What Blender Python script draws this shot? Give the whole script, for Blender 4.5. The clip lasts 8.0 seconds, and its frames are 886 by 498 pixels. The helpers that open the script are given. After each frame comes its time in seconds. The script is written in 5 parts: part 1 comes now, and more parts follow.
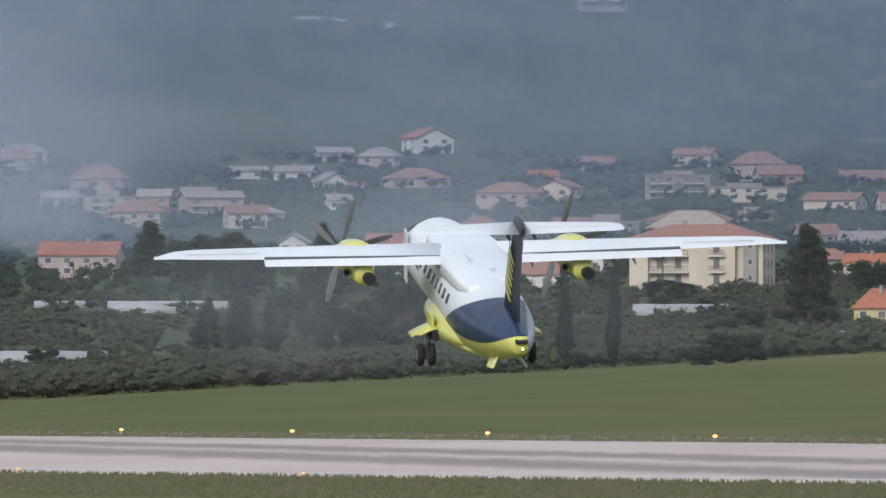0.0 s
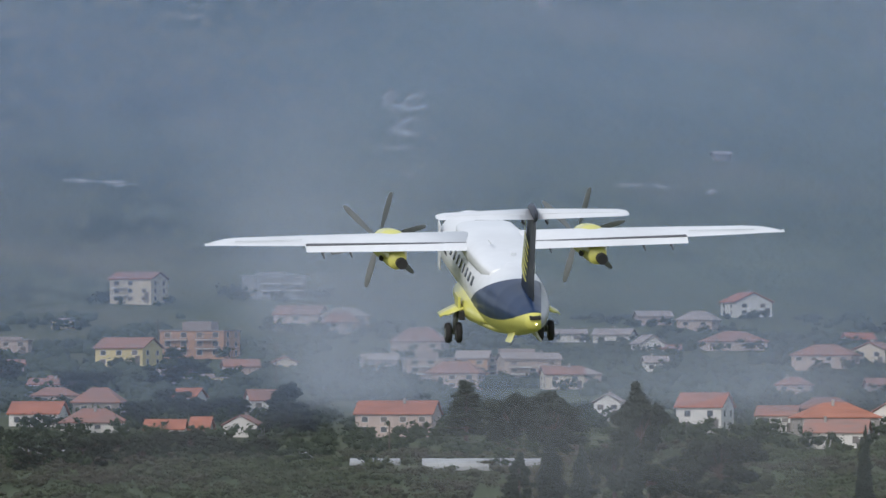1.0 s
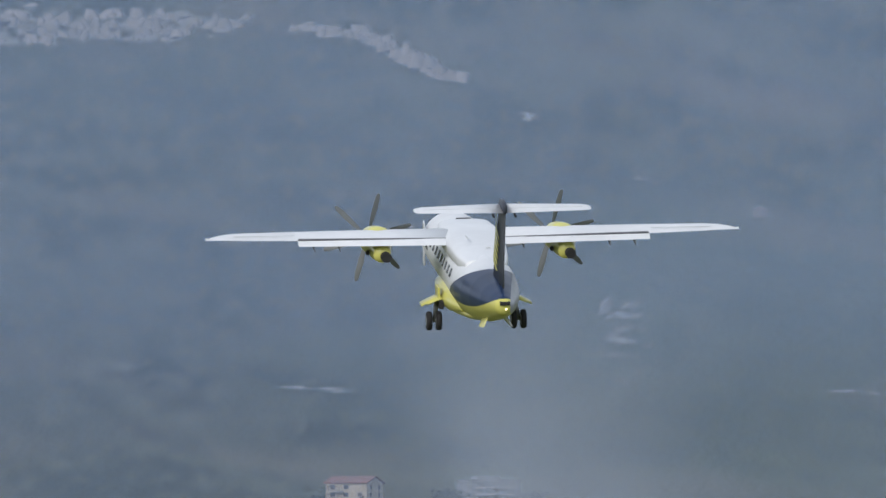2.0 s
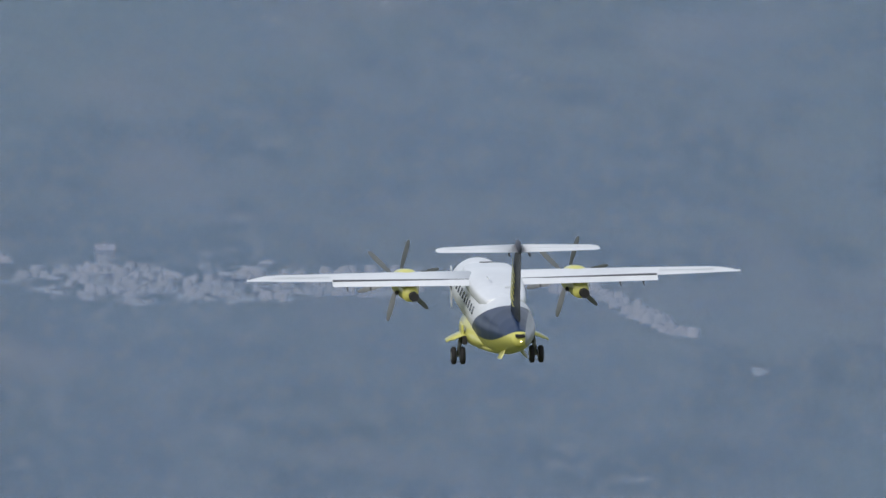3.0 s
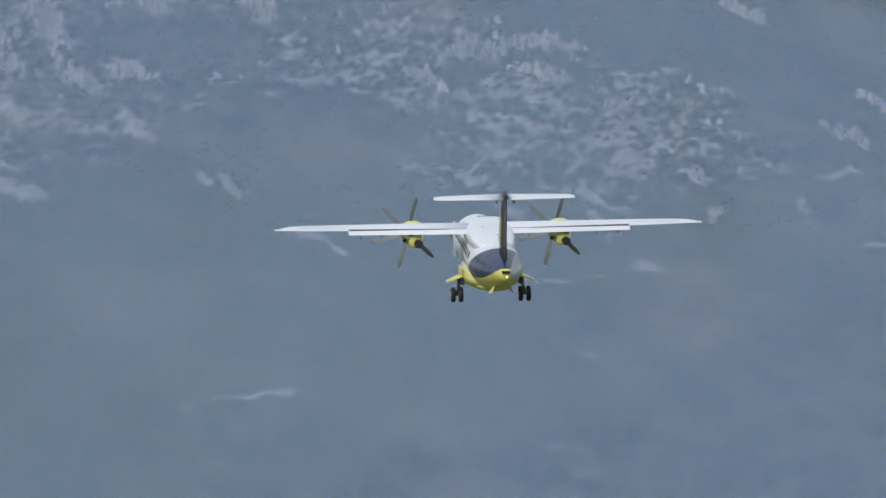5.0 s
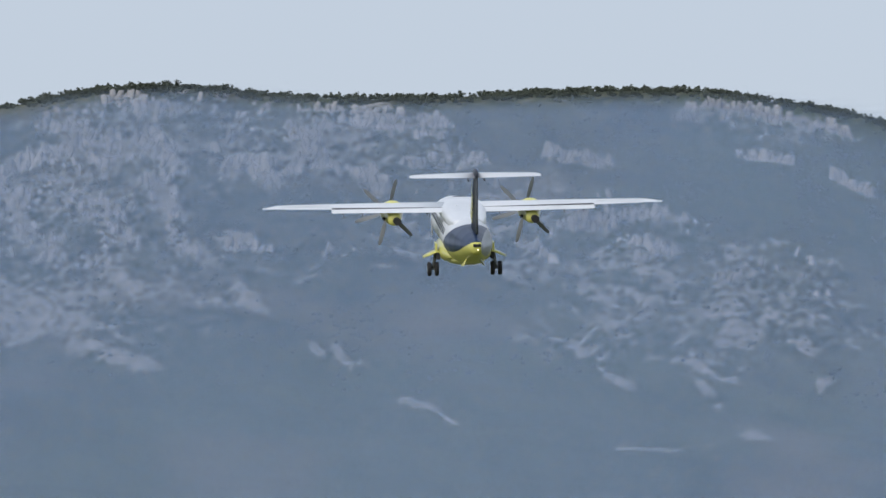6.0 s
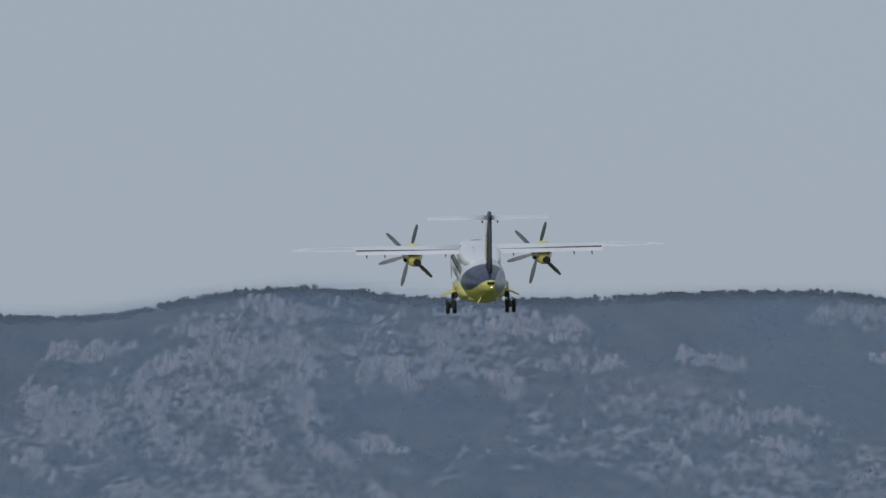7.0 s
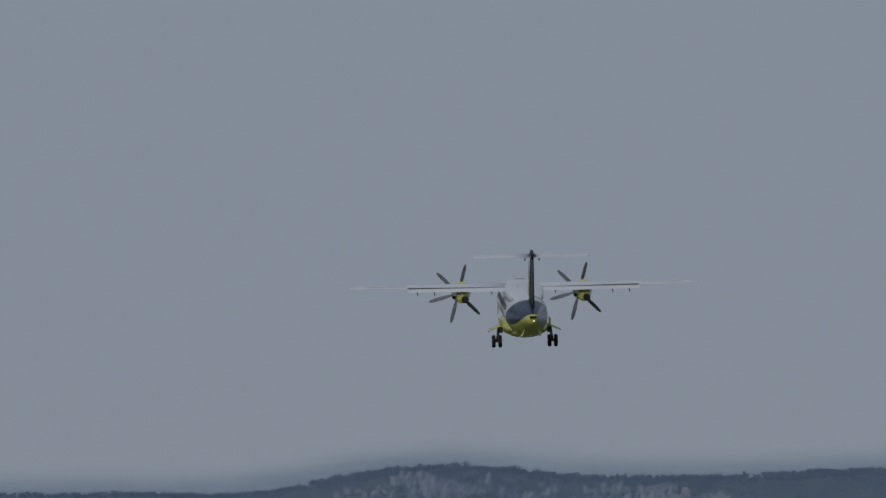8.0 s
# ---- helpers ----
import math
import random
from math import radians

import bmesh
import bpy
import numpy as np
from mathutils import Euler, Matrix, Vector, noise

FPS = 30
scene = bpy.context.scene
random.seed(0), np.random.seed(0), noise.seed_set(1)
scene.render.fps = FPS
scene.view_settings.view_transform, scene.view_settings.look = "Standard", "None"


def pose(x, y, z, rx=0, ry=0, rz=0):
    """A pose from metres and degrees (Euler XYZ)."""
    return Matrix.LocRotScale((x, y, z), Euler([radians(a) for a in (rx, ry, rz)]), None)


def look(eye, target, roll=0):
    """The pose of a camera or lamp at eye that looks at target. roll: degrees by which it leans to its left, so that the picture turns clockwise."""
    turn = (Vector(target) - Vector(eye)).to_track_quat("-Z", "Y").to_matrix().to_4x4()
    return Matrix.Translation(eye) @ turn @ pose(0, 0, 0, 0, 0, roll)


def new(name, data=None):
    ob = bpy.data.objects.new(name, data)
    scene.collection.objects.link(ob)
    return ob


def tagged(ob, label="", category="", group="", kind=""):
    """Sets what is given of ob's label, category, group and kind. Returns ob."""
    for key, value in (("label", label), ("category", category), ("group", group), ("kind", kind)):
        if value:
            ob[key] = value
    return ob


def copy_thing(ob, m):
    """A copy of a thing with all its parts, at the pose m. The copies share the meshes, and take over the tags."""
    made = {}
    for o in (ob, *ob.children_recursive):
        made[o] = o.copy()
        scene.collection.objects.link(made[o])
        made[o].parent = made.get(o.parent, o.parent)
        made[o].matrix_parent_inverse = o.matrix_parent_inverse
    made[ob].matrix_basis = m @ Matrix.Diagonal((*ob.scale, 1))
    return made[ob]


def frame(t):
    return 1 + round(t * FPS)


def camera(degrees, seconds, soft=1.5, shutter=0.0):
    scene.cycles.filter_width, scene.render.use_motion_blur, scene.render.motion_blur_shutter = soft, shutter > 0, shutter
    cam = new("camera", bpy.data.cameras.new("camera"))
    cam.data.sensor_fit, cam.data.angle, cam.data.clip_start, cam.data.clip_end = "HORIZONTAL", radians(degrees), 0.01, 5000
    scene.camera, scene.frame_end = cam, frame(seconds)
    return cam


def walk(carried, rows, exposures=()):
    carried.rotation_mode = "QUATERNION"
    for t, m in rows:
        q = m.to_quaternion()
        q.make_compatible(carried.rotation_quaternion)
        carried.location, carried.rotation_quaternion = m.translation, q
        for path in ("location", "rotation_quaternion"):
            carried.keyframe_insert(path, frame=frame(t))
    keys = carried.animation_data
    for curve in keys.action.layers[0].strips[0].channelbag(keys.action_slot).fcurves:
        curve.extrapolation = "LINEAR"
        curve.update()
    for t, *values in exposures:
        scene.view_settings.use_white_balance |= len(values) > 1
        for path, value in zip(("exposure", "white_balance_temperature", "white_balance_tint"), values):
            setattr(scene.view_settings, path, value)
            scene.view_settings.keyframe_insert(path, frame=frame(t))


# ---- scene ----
# camera: a long lens that tracks the aircraft while backing away and sinking
cam = camera(3.2, 8.0, soft=1.5)
PATH = [
    (0.0, pose(0.00, 0.00, 0.00, 90.3123, 0, 0.0000)),
    (0.5, pose(3.70, -15.20, -2.09, 90.7163, 0, 0.7642)),
    (1.0, pose(7.38, -30.50, -4.60, 90.9885, 0, 1.2957)),
    (1.5, pose(10.99, -45.90, -7.51, 91.3807, 0, 1.8596)),
    (1.7, pose(12.36, -52.09, -8.87, 91.5493, 0, 1.9743)),
    (2.0, pose(14.49, -61.41, -10.94, 91.8376, 0, 2.1867)),
    (2.4, pose(17.45, -73.89, -13.77, 92.2667, 0, 2.5345)),
    (2.8, pose(20.41, -86.43, -16.75, 92.6753, 0, 2.9212)),
    (3.0, pose(21.85, -92.73, -18.30, 92.8582, 0, 3.1224)),
    (3.5, pose(25.48, -108.55, -22.36, 93.1917, 0, 3.4931)),
    (4.0, pose(29.01, -124.49, -26.44, 93.5893, 0, 3.7098)),
    (4.5, pose(32.63, -140.54, -30.78, 93.9850, 0, 4.1276)),
    (4.7, pose(33.96, -147.03, -32.11, 94.0758, 0, 4.2490)),
    (5.0, pose(36.15, -156.76, -34.57, 94.2423, 0, 4.4153)),
    (5.4, pose(39.23, -169.75, -38.42, 94.5106, 0, 4.6104)),
    (5.8, pose(42.25, -182.81, -42.36, 94.8041, 0, 4.7930)),
    (6.0, pose(43.61, -189.40, -44.18, 94.9542, 0, 4.8821)),
    (6.5, pose(47.33, -205.92, -48.87, 95.3913, 0, 5.1652)),
    (7.0, pose(51.09, -222.57, -53.54, 95.7663, 0, 5.4307)),
    (7.5, pose(54.98, -239.35, -58.17, 96.1181, 0, 5.7150)),
    (8.0, pose(58.69, -256.28, -62.92, 96.4801, 0, 6.0306)),
]
walk(cam, PATH, exposures=((0, 0.6, 6320, 10), (1.7, 0.47, 6400, 10), (3.0, 0.41, 6360, 10), (4.7, 0.46, 6340, 10), (5.8, 0.44, 6270, 10), (6.0, 0.41, 6240, 10), (6.5, 0.22, 6250, 10), (7.0, -0.22, 6220, 10), (7.5, -0.57, 6180, 10), (8.0, -0.86, 6140, 10)))

# ---- world and light: hazy bright overcast ----
SUN_AZ, SUN_EL = radians(206), radians(32)
world = bpy.data.worlds.new("sky")
scene.world = world
world.use_nodes = True
wn = world.node_tree.nodes
wl = world.node_tree.links
wn.clear()
sky = wn.new("ShaderNodeTexSky")
sky.sky_type = "NISHITA"
sky.sun_disc = False
sky.sun_elevation = SUN_EL
sky.sun_rotation = SUN_AZ
sky.air_density, sky.dust_density, sky.ozone_density = 1.0, 4.0, 1.0
veil = wn.new("ShaderNodeMix")
veil.data_type = "RGBA"
veil.inputs[0].default_value = 0.86
veil.inputs[7].default_value = (4.44, 4.9, 5.54, 1)
back = wn.new("ShaderNodeBackground")
back.inputs[1].default_value = 0.1
wout = wn.new("ShaderNodeOutputWorld")
wl.new(sky.outputs[0], veil.inputs[6])
wl.new(veil.outputs[2], back.inputs[0])
wl.new(back.outputs[0], wout.inputs[0])
sun_data = bpy.data.lights.new("sun", "SUN")
sun_data.energy, sun_data.angle, sun_data.color = 1.45, radians(24), (1.0, 0.96, 0.92)
sun = new("sun", sun_data)
# the sun stands behind the camera and to its left
sun.matrix_world = look((math.sin(SUN_AZ) * math.cos(SUN_EL) * 100, math.cos(SUN_AZ) * math.cos(SUN_EL) * 100, math.sin(SUN_EL) * 100), (0, 0, 0))

# ---- materials ----
def material(name, colour, rough=0.6, metal=0.0, vary=0.12, scale=1.0, fine=None, bump=0.0, second=None, coat=0.0, stretch=(1, 1, 1), per_piece=0.0, emit=0.0, leaf_glow=0.0):
    """A surface whose colour drifts at a coarse and a fine scale; second: the colour of its larger stains."""
    m = bpy.data.materials.new(name)
    m.use_nodes = True
    n, l = m.node_tree.nodes, m.node_tree.links
    b = n["Principled BSDF"]
    b.inputs["Roughness"].default_value, b.inputs["Metallic"].default_value = rough, metal
    b.inputs["Coat Weight"].default_value = coat
    co = n.new("ShaderNodeTexCoord")
    mp = n.new("ShaderNodeMapping")
    mp.inputs["Scale"].default_value = stretch
    l.new(co.outputs["Object"], mp.inputs[0])
    big = n.new("ShaderNodeTexNoise")
    big.inputs["Scale"].default_value, big.inputs["Detail"].default_value = scale, 5
    small = n.new("ShaderNodeTexNoise")
    small.inputs["Scale"].default_value, small.inputs["Detail"].default_value = fine or scale * 9, 3
    l.new(mp.outputs[0], big.inputs[0])
    l.new(mp.outputs[0], small.inputs[0])
    mix = n.new("ShaderNodeMix")
    mix.data_type = "RGBA"
    ramp = n.new("ShaderNodeMapRange")
    ramp.inputs[1].default_value, ramp.inputs[2].default_value = 0.38, 0.66
    l.new(big.outputs[0], ramp.inputs[0])
    l.new(ramp.outputs[0], mix.inputs[0])
    other = second or tuple(c * (1 - 1.6 * vary) for c in colour)
    mix.inputs[6].default_value, mix.inputs[7].default_value = (*colour, 1), (*other, 1)
    hsv = n.new("ShaderNodeHueSaturation")
    val = n.new("ShaderNodeMapRange")
    val.inputs[3].default_value, val.inputs[4].default_value = 1 - vary, 1 + vary
    l.new(small.outputs[0], val.inputs[0])
    l.new(mix.outputs[2], hsv.inputs["Color"])
    top = val.outputs[0]
    if per_piece:
        info = n.new("ShaderNodeObjectInfo")
        geo = n.new("ShaderNodeNewGeometry")
        add = n.new("ShaderNodeMath")
        add.operation = "ADD"
        l.new(info.outputs["Random"], add.inputs[0])
        l.new(geo.outputs["Random Per Island"], add.inputs[1])
        mul = n.new("ShaderNodeMapRange")
        mul.inputs[2].default_value = 2
        mul.inputs[3].default_value, mul.inputs[4].default_value = 1 - per_piece, 1 + per_piece
        l.new(add.outputs[0], mul.inputs[0])
        both = n.new("ShaderNodeMath")
        both.operation = "MULTIPLY"
        l.new(val.outputs[0], both.inputs[0])
        l.new(mul.outputs[0], both.inputs[1])
        top = both.outputs[0]
    l.new(top, hsv.inputs["Value"])
    l.new(hsv.outputs[0], b.inputs["Base Color"])
    if bump:
        bp = n.new("ShaderNodeBump")
        bp.inputs["Strength"].default_value, bp.inputs["Distance"].default_value = bump, 0.05
        l.new(small.outputs[0], bp.inputs["Height"])
        l.new(bp.outputs[0], b.inputs["Normal"])
    if leaf_glow:
        tr = n.new("ShaderNodeBsdfTranslucent")
        ms = n.new("ShaderNodeMixShader")
        ms.inputs[0].default_value = leaf_glow
        l.new(hsv.outputs[0], tr.inputs[0])
        l.new(b.outputs[0], ms.inputs[1])
        l.new(tr.outputs[0], ms.inputs[2])
        l.new(ms.outputs[0], n["Material Output"].inputs[0])
    if emit:
        b.inputs["Emission Color"].default_value, b.inputs["Emission Strength"].default_value = (*colour, 1), emit
    return m


WHITE = material("white_paint", (0.69, 0.71, 0.745), 0.32, vary=0.06, scale=0.5, coat=0.3)
GREYWHITE = material("grey_white_paint", (0.62, 0.64, 0.67), 0.35, vary=0.05, scale=0.6)
NAVY = material("navy_paint", (0.045, 0.075, 0.14), 0.16, vary=0.08, scale=0.6, coat=0.7)
FINNAVY = material("fin_navy_paint", (0.03, 0.045, 0.085), 0.5, vary=0.08, scale=0.6)
DARKNAVY = material("dark_navy_paint", (0.035, 0.042, 0.065), 0.5, vary=0.08, scale=0.6)
YELLOW = material("yellow_paint", (0.63, 0.61, 0.17), 0.32, vary=0.06, scale=0.7, coat=0.3)
SLOTGREY = material("gap_grey", (0.1, 0.105, 0.12), 0.7, vary=0.1, scale=1)
BLACK = material("soot_and_shade_black", (0.03, 0.03, 0.032), 0.8, vary=0.2, scale=3)
RUBBER = material("tyre_rubber", (0.02, 0.02, 0.022), 0.85, vary=0.2, scale=4)
STEEL = material("gear_steel", (0.3, 0.31, 0.33), 0.4, 0.7, vary=0.1, scale=4)
BLADE = material("propeller_grey", (0.17, 0.185, 0.2), 0.5, vary=0.1, scale=2)
CABINGLASS = material("cabin_glass", (0.06, 0.07, 0.085), 0.12, vary=0.1, scale=2)
TAILLAMP = material("tail_lamp", (1.0, 0.93, 0.75), 0.4, emit=3.5)
ORANGELAMP = material("runway_lamp", (1.0, 0.36, 0.11), 0.4, emit=1.9)
DIMLAMP = material("dim_runway_lamp", (0.9, 0.45, 0.2), 0.4, emit=0.25)
WALLS = {
    "white": material("white_render", (0.64, 0.62, 0.59), 0.85, vary=0.09, scale=0.25, fine=3),
    "cream": material("cream_render", (0.57, 0.5, 0.41), 0.85, vary=0.09, scale=0.25, fine=3),
    "pinkish": material("pink_render", (0.46, 0.37, 0.33), 0.85, vary=0.1, scale=0.25, fine=3),
    "orange": material("orange_render", (0.5, 0.3, 0.21), 0.85, vary=0.1, scale=0.25, fine=3),
    "yellow": material("yellow_render", (0.55, 0.46, 0.24), 0.85, vary=0.1, scale=0.25, fine=3),
    "stone": material("grey_render", (0.31, 0.285, 0.27), 0.9, vary=0.13, scale=0.25, fine=3),
    "concrete": material("bare_concrete", (0.28, 0.285, 0.3), 0.9, vary=0.13, scale=0.25, fine=3),
}
TILES = {
    "orange": material("new_clay_tiles", (0.38, 0.14, 0.085), 0.8, vary=0.16, scale=0.3, fine=4, bump=0.5, stretch=(1, 3, 3)),
    "red": material("old_clay_tiles", (0.29, 0.14, 0.11), 0.85, vary=0.2, scale=0.3, fine=4, bump=0.5, second=(0.22, 0.145, 0.13), stretch=(1, 3, 3)),
    "pale": material("bleached_tiles", (0.33, 0.285, 0.275), 0.85, vary=0.15, scale=0.3, fine=4, bump=0.4, stretch=(1, 3, 3)),
}
PANE = material("window_glass", (0.09, 0.1, 0.115), 0.15, vary=0.1, scale=1)
SHUTTER = material("dark_shutter", (0.15, 0.135, 0.13), 0.7, vary=0.12, scale=2)
FRAME = material("window_frame", (0.5, 0.48, 0.45), 0.6, vary=0.08, scale=2)
SHEET = material("greenhouse_sheet", (0.3, 0.31, 0.32), 0.45, vary=0.15, scale=0.2, fine=2)
SIGNBLUE = material("sign_blue", (0.075, 0.08, 0.15), 0.6, vary=0.12, scale=1.0)
SIGNPALE = material("sign_marking", (0.17, 0.175, 0.24), 0.6, vary=0.15, scale=2.0)
BARK = material("bark", (0.11, 0.085, 0.07), 0.9, vary=0.2, scale=1.5)
LEAF = material("tree_leaves", (0.046, 0.06, 0.04), 0.8, vary=0.2, scale=0.15, fine=1.2, per_piece=0.25, leaf_glow=0.5)
CYPRESS = material("cypress_needles", (0.042, 0.056, 0.042), 0.8, vary=0.2, scale=0.2, fine=1.5, per_piece=0.2, leaf_glow=0.4)
FARGARDEN = material("slope_garden_leaves", (0.07, 0.092, 0.06), 0.8, vary=0.2, scale=0.04, fine=0.6, second=(0.055, 0.075, 0.05), per_piece=0.2, leaf_glow=0.5)
GROVE = material("grove_leaves", (0.062, 0.082, 0.055), 0.85, vary=0.2, scale=0.03, fine=0.5, second=(0.048, 0.064, 0.046), per_piece=0.2, leaf_glow=0.3)
HEDGE = material("undergrowth_leaves", (0.108, 0.134, 0.076), 0.8, vary=0.2, scale=0.035, fine=0.8, second=(0.112, 0.105, 0.08), per_piece=0.15, leaf_glow=0.6)
GARDEN = material("garden_leaves", (0.066, 0.092, 0.05), 0.8, vary=0.2, scale=0.04, fine=0.6, second=(0.055, 0.074, 0.05), per_piece=0.25, leaf_glow=0.6)
WOOD = material("hill_scrub_leaves", (0.105, 0.12, 0.09), 0.9, vary=0.18, scale=0.03, fine=0.5, second=(0.075, 0.088, 0.062), per_piece=0.2, leaf_glow=0.4)
QUARRY = material("quarry_stone", (0.28, 0.25, 0.23), 0.9, vary=0.2, scale=0.06, fine=0.8, second=(0.21, 0.195, 0.18), bump=0.3, per_piece=0.35)
LIMESTONE = material("limestone", (0.37, 0.352, 0.333), 0.9, vary=0.2, scale=0.05, fine=0.8, second=(0.19, 0.182, 0.17), bump=0.3, per_piece=0.3)
GRASSBLADE = material("grass_blades", (0.135, 0.14, 0.07), 0.8, vary=0.15, scale=0.2, fine=2, second=(0.17, 0.155, 0.095), per_piece=0.25, leaf_glow=0.4)
VERGE = material("bare_verge", (0.19, 0.155, 0.115), 0.95, vary=0.18, scale=0.1, fine=1.2, second=(0.13, 0.12, 0.08))
LINEPAINT = material("runway_line_paint", (0.5, 0.5, 0.49), 0.8, vary=0.15, scale=0.2, fine=2)


def ground_material():
    """Grass on the airfield, olive fields below the hill, dark scrub and limestone above."""
    m = bpy.data.materials.new("ground_cover")
    m.use_nodes = True
    n, l = m.node_tree.nodes, m.node_tree.links
    b = n["Principled BSDF"]
    b.inputs["Roughness"].default_value = 0.95
    b.inputs["Specular IOR Level"].default_value = 0.1
    co = n.new("ShaderNodeTexCoord")

    def noise_of(scale, detail=5, stretch=(1, 1, 1), turn=0.0, long=1.0):
        """Noise; turn and long draw it out into streaks that run down the slope."""
        mp = n.new("ShaderNodeMapping")
        mp.inputs["Scale"].default_value = stretch
        t = n.new("ShaderNodeTexNoise")
        t.inputs["Scale"].default_value, t.inputs["Detail"].default_value = scale, detail
        l.new(co.outputs["Object"], mp.inputs[0])
        if turn:
            mp.inputs["Rotation"].default_value = (0, 0, radians(turn))
            mq = n.new("ShaderNodeMapping")
            mq.inputs["Scale"].default_value = (1 / long, 1, 1)
            l.new(mp.outputs[0], mq.inputs[0])
            mp = mq
        l.new(mp.outputs[0], t.inputs[0])
        return t.outputs[0]

    def span(v, a, c, lo=0.0, hi=1.0):
        r = n.new("ShaderNodeMapRange")
        for i, x in enumerate((a, c, lo, hi)):
            r.inputs[i + 1].default_value = x
        l.new(v, r.inputs[0])
        return r.outputs[0]

    def mixed(f, a, c):
        x = n.new("ShaderNodeMix")
        x.data_type = "RGBA"
        l.new(f, x.inputs[0])
        for k, v in ((6, a), (7, c)):
            if isinstance(v, tuple):
                x.inputs[k].default_value = (*v, 1)
            else:
                l.new(v, x.inputs[k])
        return x.outputs[2]

    def calc(op, a, c):
        x = n.new("ShaderNodeMath")
        x.operation = op
        for k, v in enumerate((a, c)):
            if isinstance(v, (int, float)):
                x.inputs[k].default_value = v
            else:
                l.new(v, x.inputs[k])
        return x.outputs[0]

    grass = mixed(span(noise_of(0.02, 6, (1, 0.3, 1)), 0.35, 0.68), (0.084, 0.104, 0.036), (0.122, 0.126, 0.05))
    grass = mixed(span(noise_of(0.05, 5, (1, 0.25, 1)), 0.5, 0.7, 0.0, 0.7), grass, (0.068, 0.09, 0.034))
    grass = mixed(span(noise_of(0.9, 3, (1, 0.3, 1)), 0.58, 0.7, 0.0, 0.6), grass, (0.14, 0.138, 0.05))
    grass = mixed(span(noise_of(0.5, 4, (1, 0.4, 1)), 0.35, 0.8, 0.0, 0.6), grass, (0.112, 0.114, 0.048))
    field = mixed(span(noise_of(0.012, 6, (0.5, 1.6, 1)), 0.42, 0.6), (0.06, 0.076, 0.044), (0.082, 0.095, 0.056))
    field = mixed(span(noise_of(0.03, 4, (0.4, 2.2, 1)), 0.62, 0.72), field, (0.14, 0.135, 0.1))
    scrub = mixed(span(noise_of(0.011, 6, (1, 0.3, 1)), 0.36, 0.64), (0.036, 0.047, 0.027), (0.085, 0.092, 0.055))
    scrub = mixed(span(noise_of(0.09, 7, (1, 0.22, 1), 28, 2.6), 0.44, 0.58, 0.0, 0.9), scrub, (0.026, 0.036, 0.022))
    scrub = mixed(span(noise_of(0.3, 5, (1, 0.22, 1)), 0.48, 0.7, 0.0, 0.85), scrub, (0.14, 0.135, 0.095))
    scrub = mixed(span(noise_of(0.0045, 4, (1, 0.35, 1)), 0.46, 0.6, 0.0, 0.5), scrub, (0.08, 0.105, 0.04))
    scrub = mixed(span(noise_of(0.035, 8, (1, 0.2, 1), 22, 2.5), 0.53, 0.72, 0.0, 0.7), scrub, (0.17, 0.145, 0.1))
    # bare stone showing through the scrub in slanting flecks
    scrub = mixed(span(noise_of(0.2, 9, (1, 0.22, 1), 26, 2.2), 0.64, 0.8, 0.0, 0.5), scrub, (0.26, 0.25, 0.235))
    at = n.new("ShaderNodeAttribute")
    at.attribute_name = "zone"
    sep = n.new("ShaderNodeSeparateColor")
    l.new(at.outputs["Color"], sep.inputs[0])
    base = mixed(sep.outputs[0], grass, field)
    base = mixed(sep.outputs[1], base, scrub)
    edge = calc("ADD", sep.outputs[2], calc("MULTIPLY", calc("ADD", calc("MULTIPLY", calc("SUBTRACT", noise_of(0.16, 8, (1, 0.22, 1), 32, 1.9), 0.5), 1.6), calc("MULTIPLY", calc("SUBTRACT", noise_of(0.42, 5, (1, 0.09, 1)), 0.5), 1.9)), span(sep.outputs[1], 0.8, 1.0)))
    rock = mixed(span(noise_of(0.4, 5, (1, 0.2, 1)), 0.35, 0.7), (0.34, 0.322, 0.302), (0.14, 0.137, 0.12))
    l.new(mixed(span(edge, 0.46, 0.78), base, rock), b.inputs["Base Color"])
    bp = n.new("ShaderNodeBump")
    bp.inputs["Strength"].default_value, bp.inputs["Distance"].default_value = 0.35, 1.2
    l.new(noise_of(0.45, 6, (1, 0.2, 1)), bp.inputs["Height"])
    l.new(bp.outputs[0], b.inputs["Normal"])
    return m


GROUNDCOVER = ground_material()


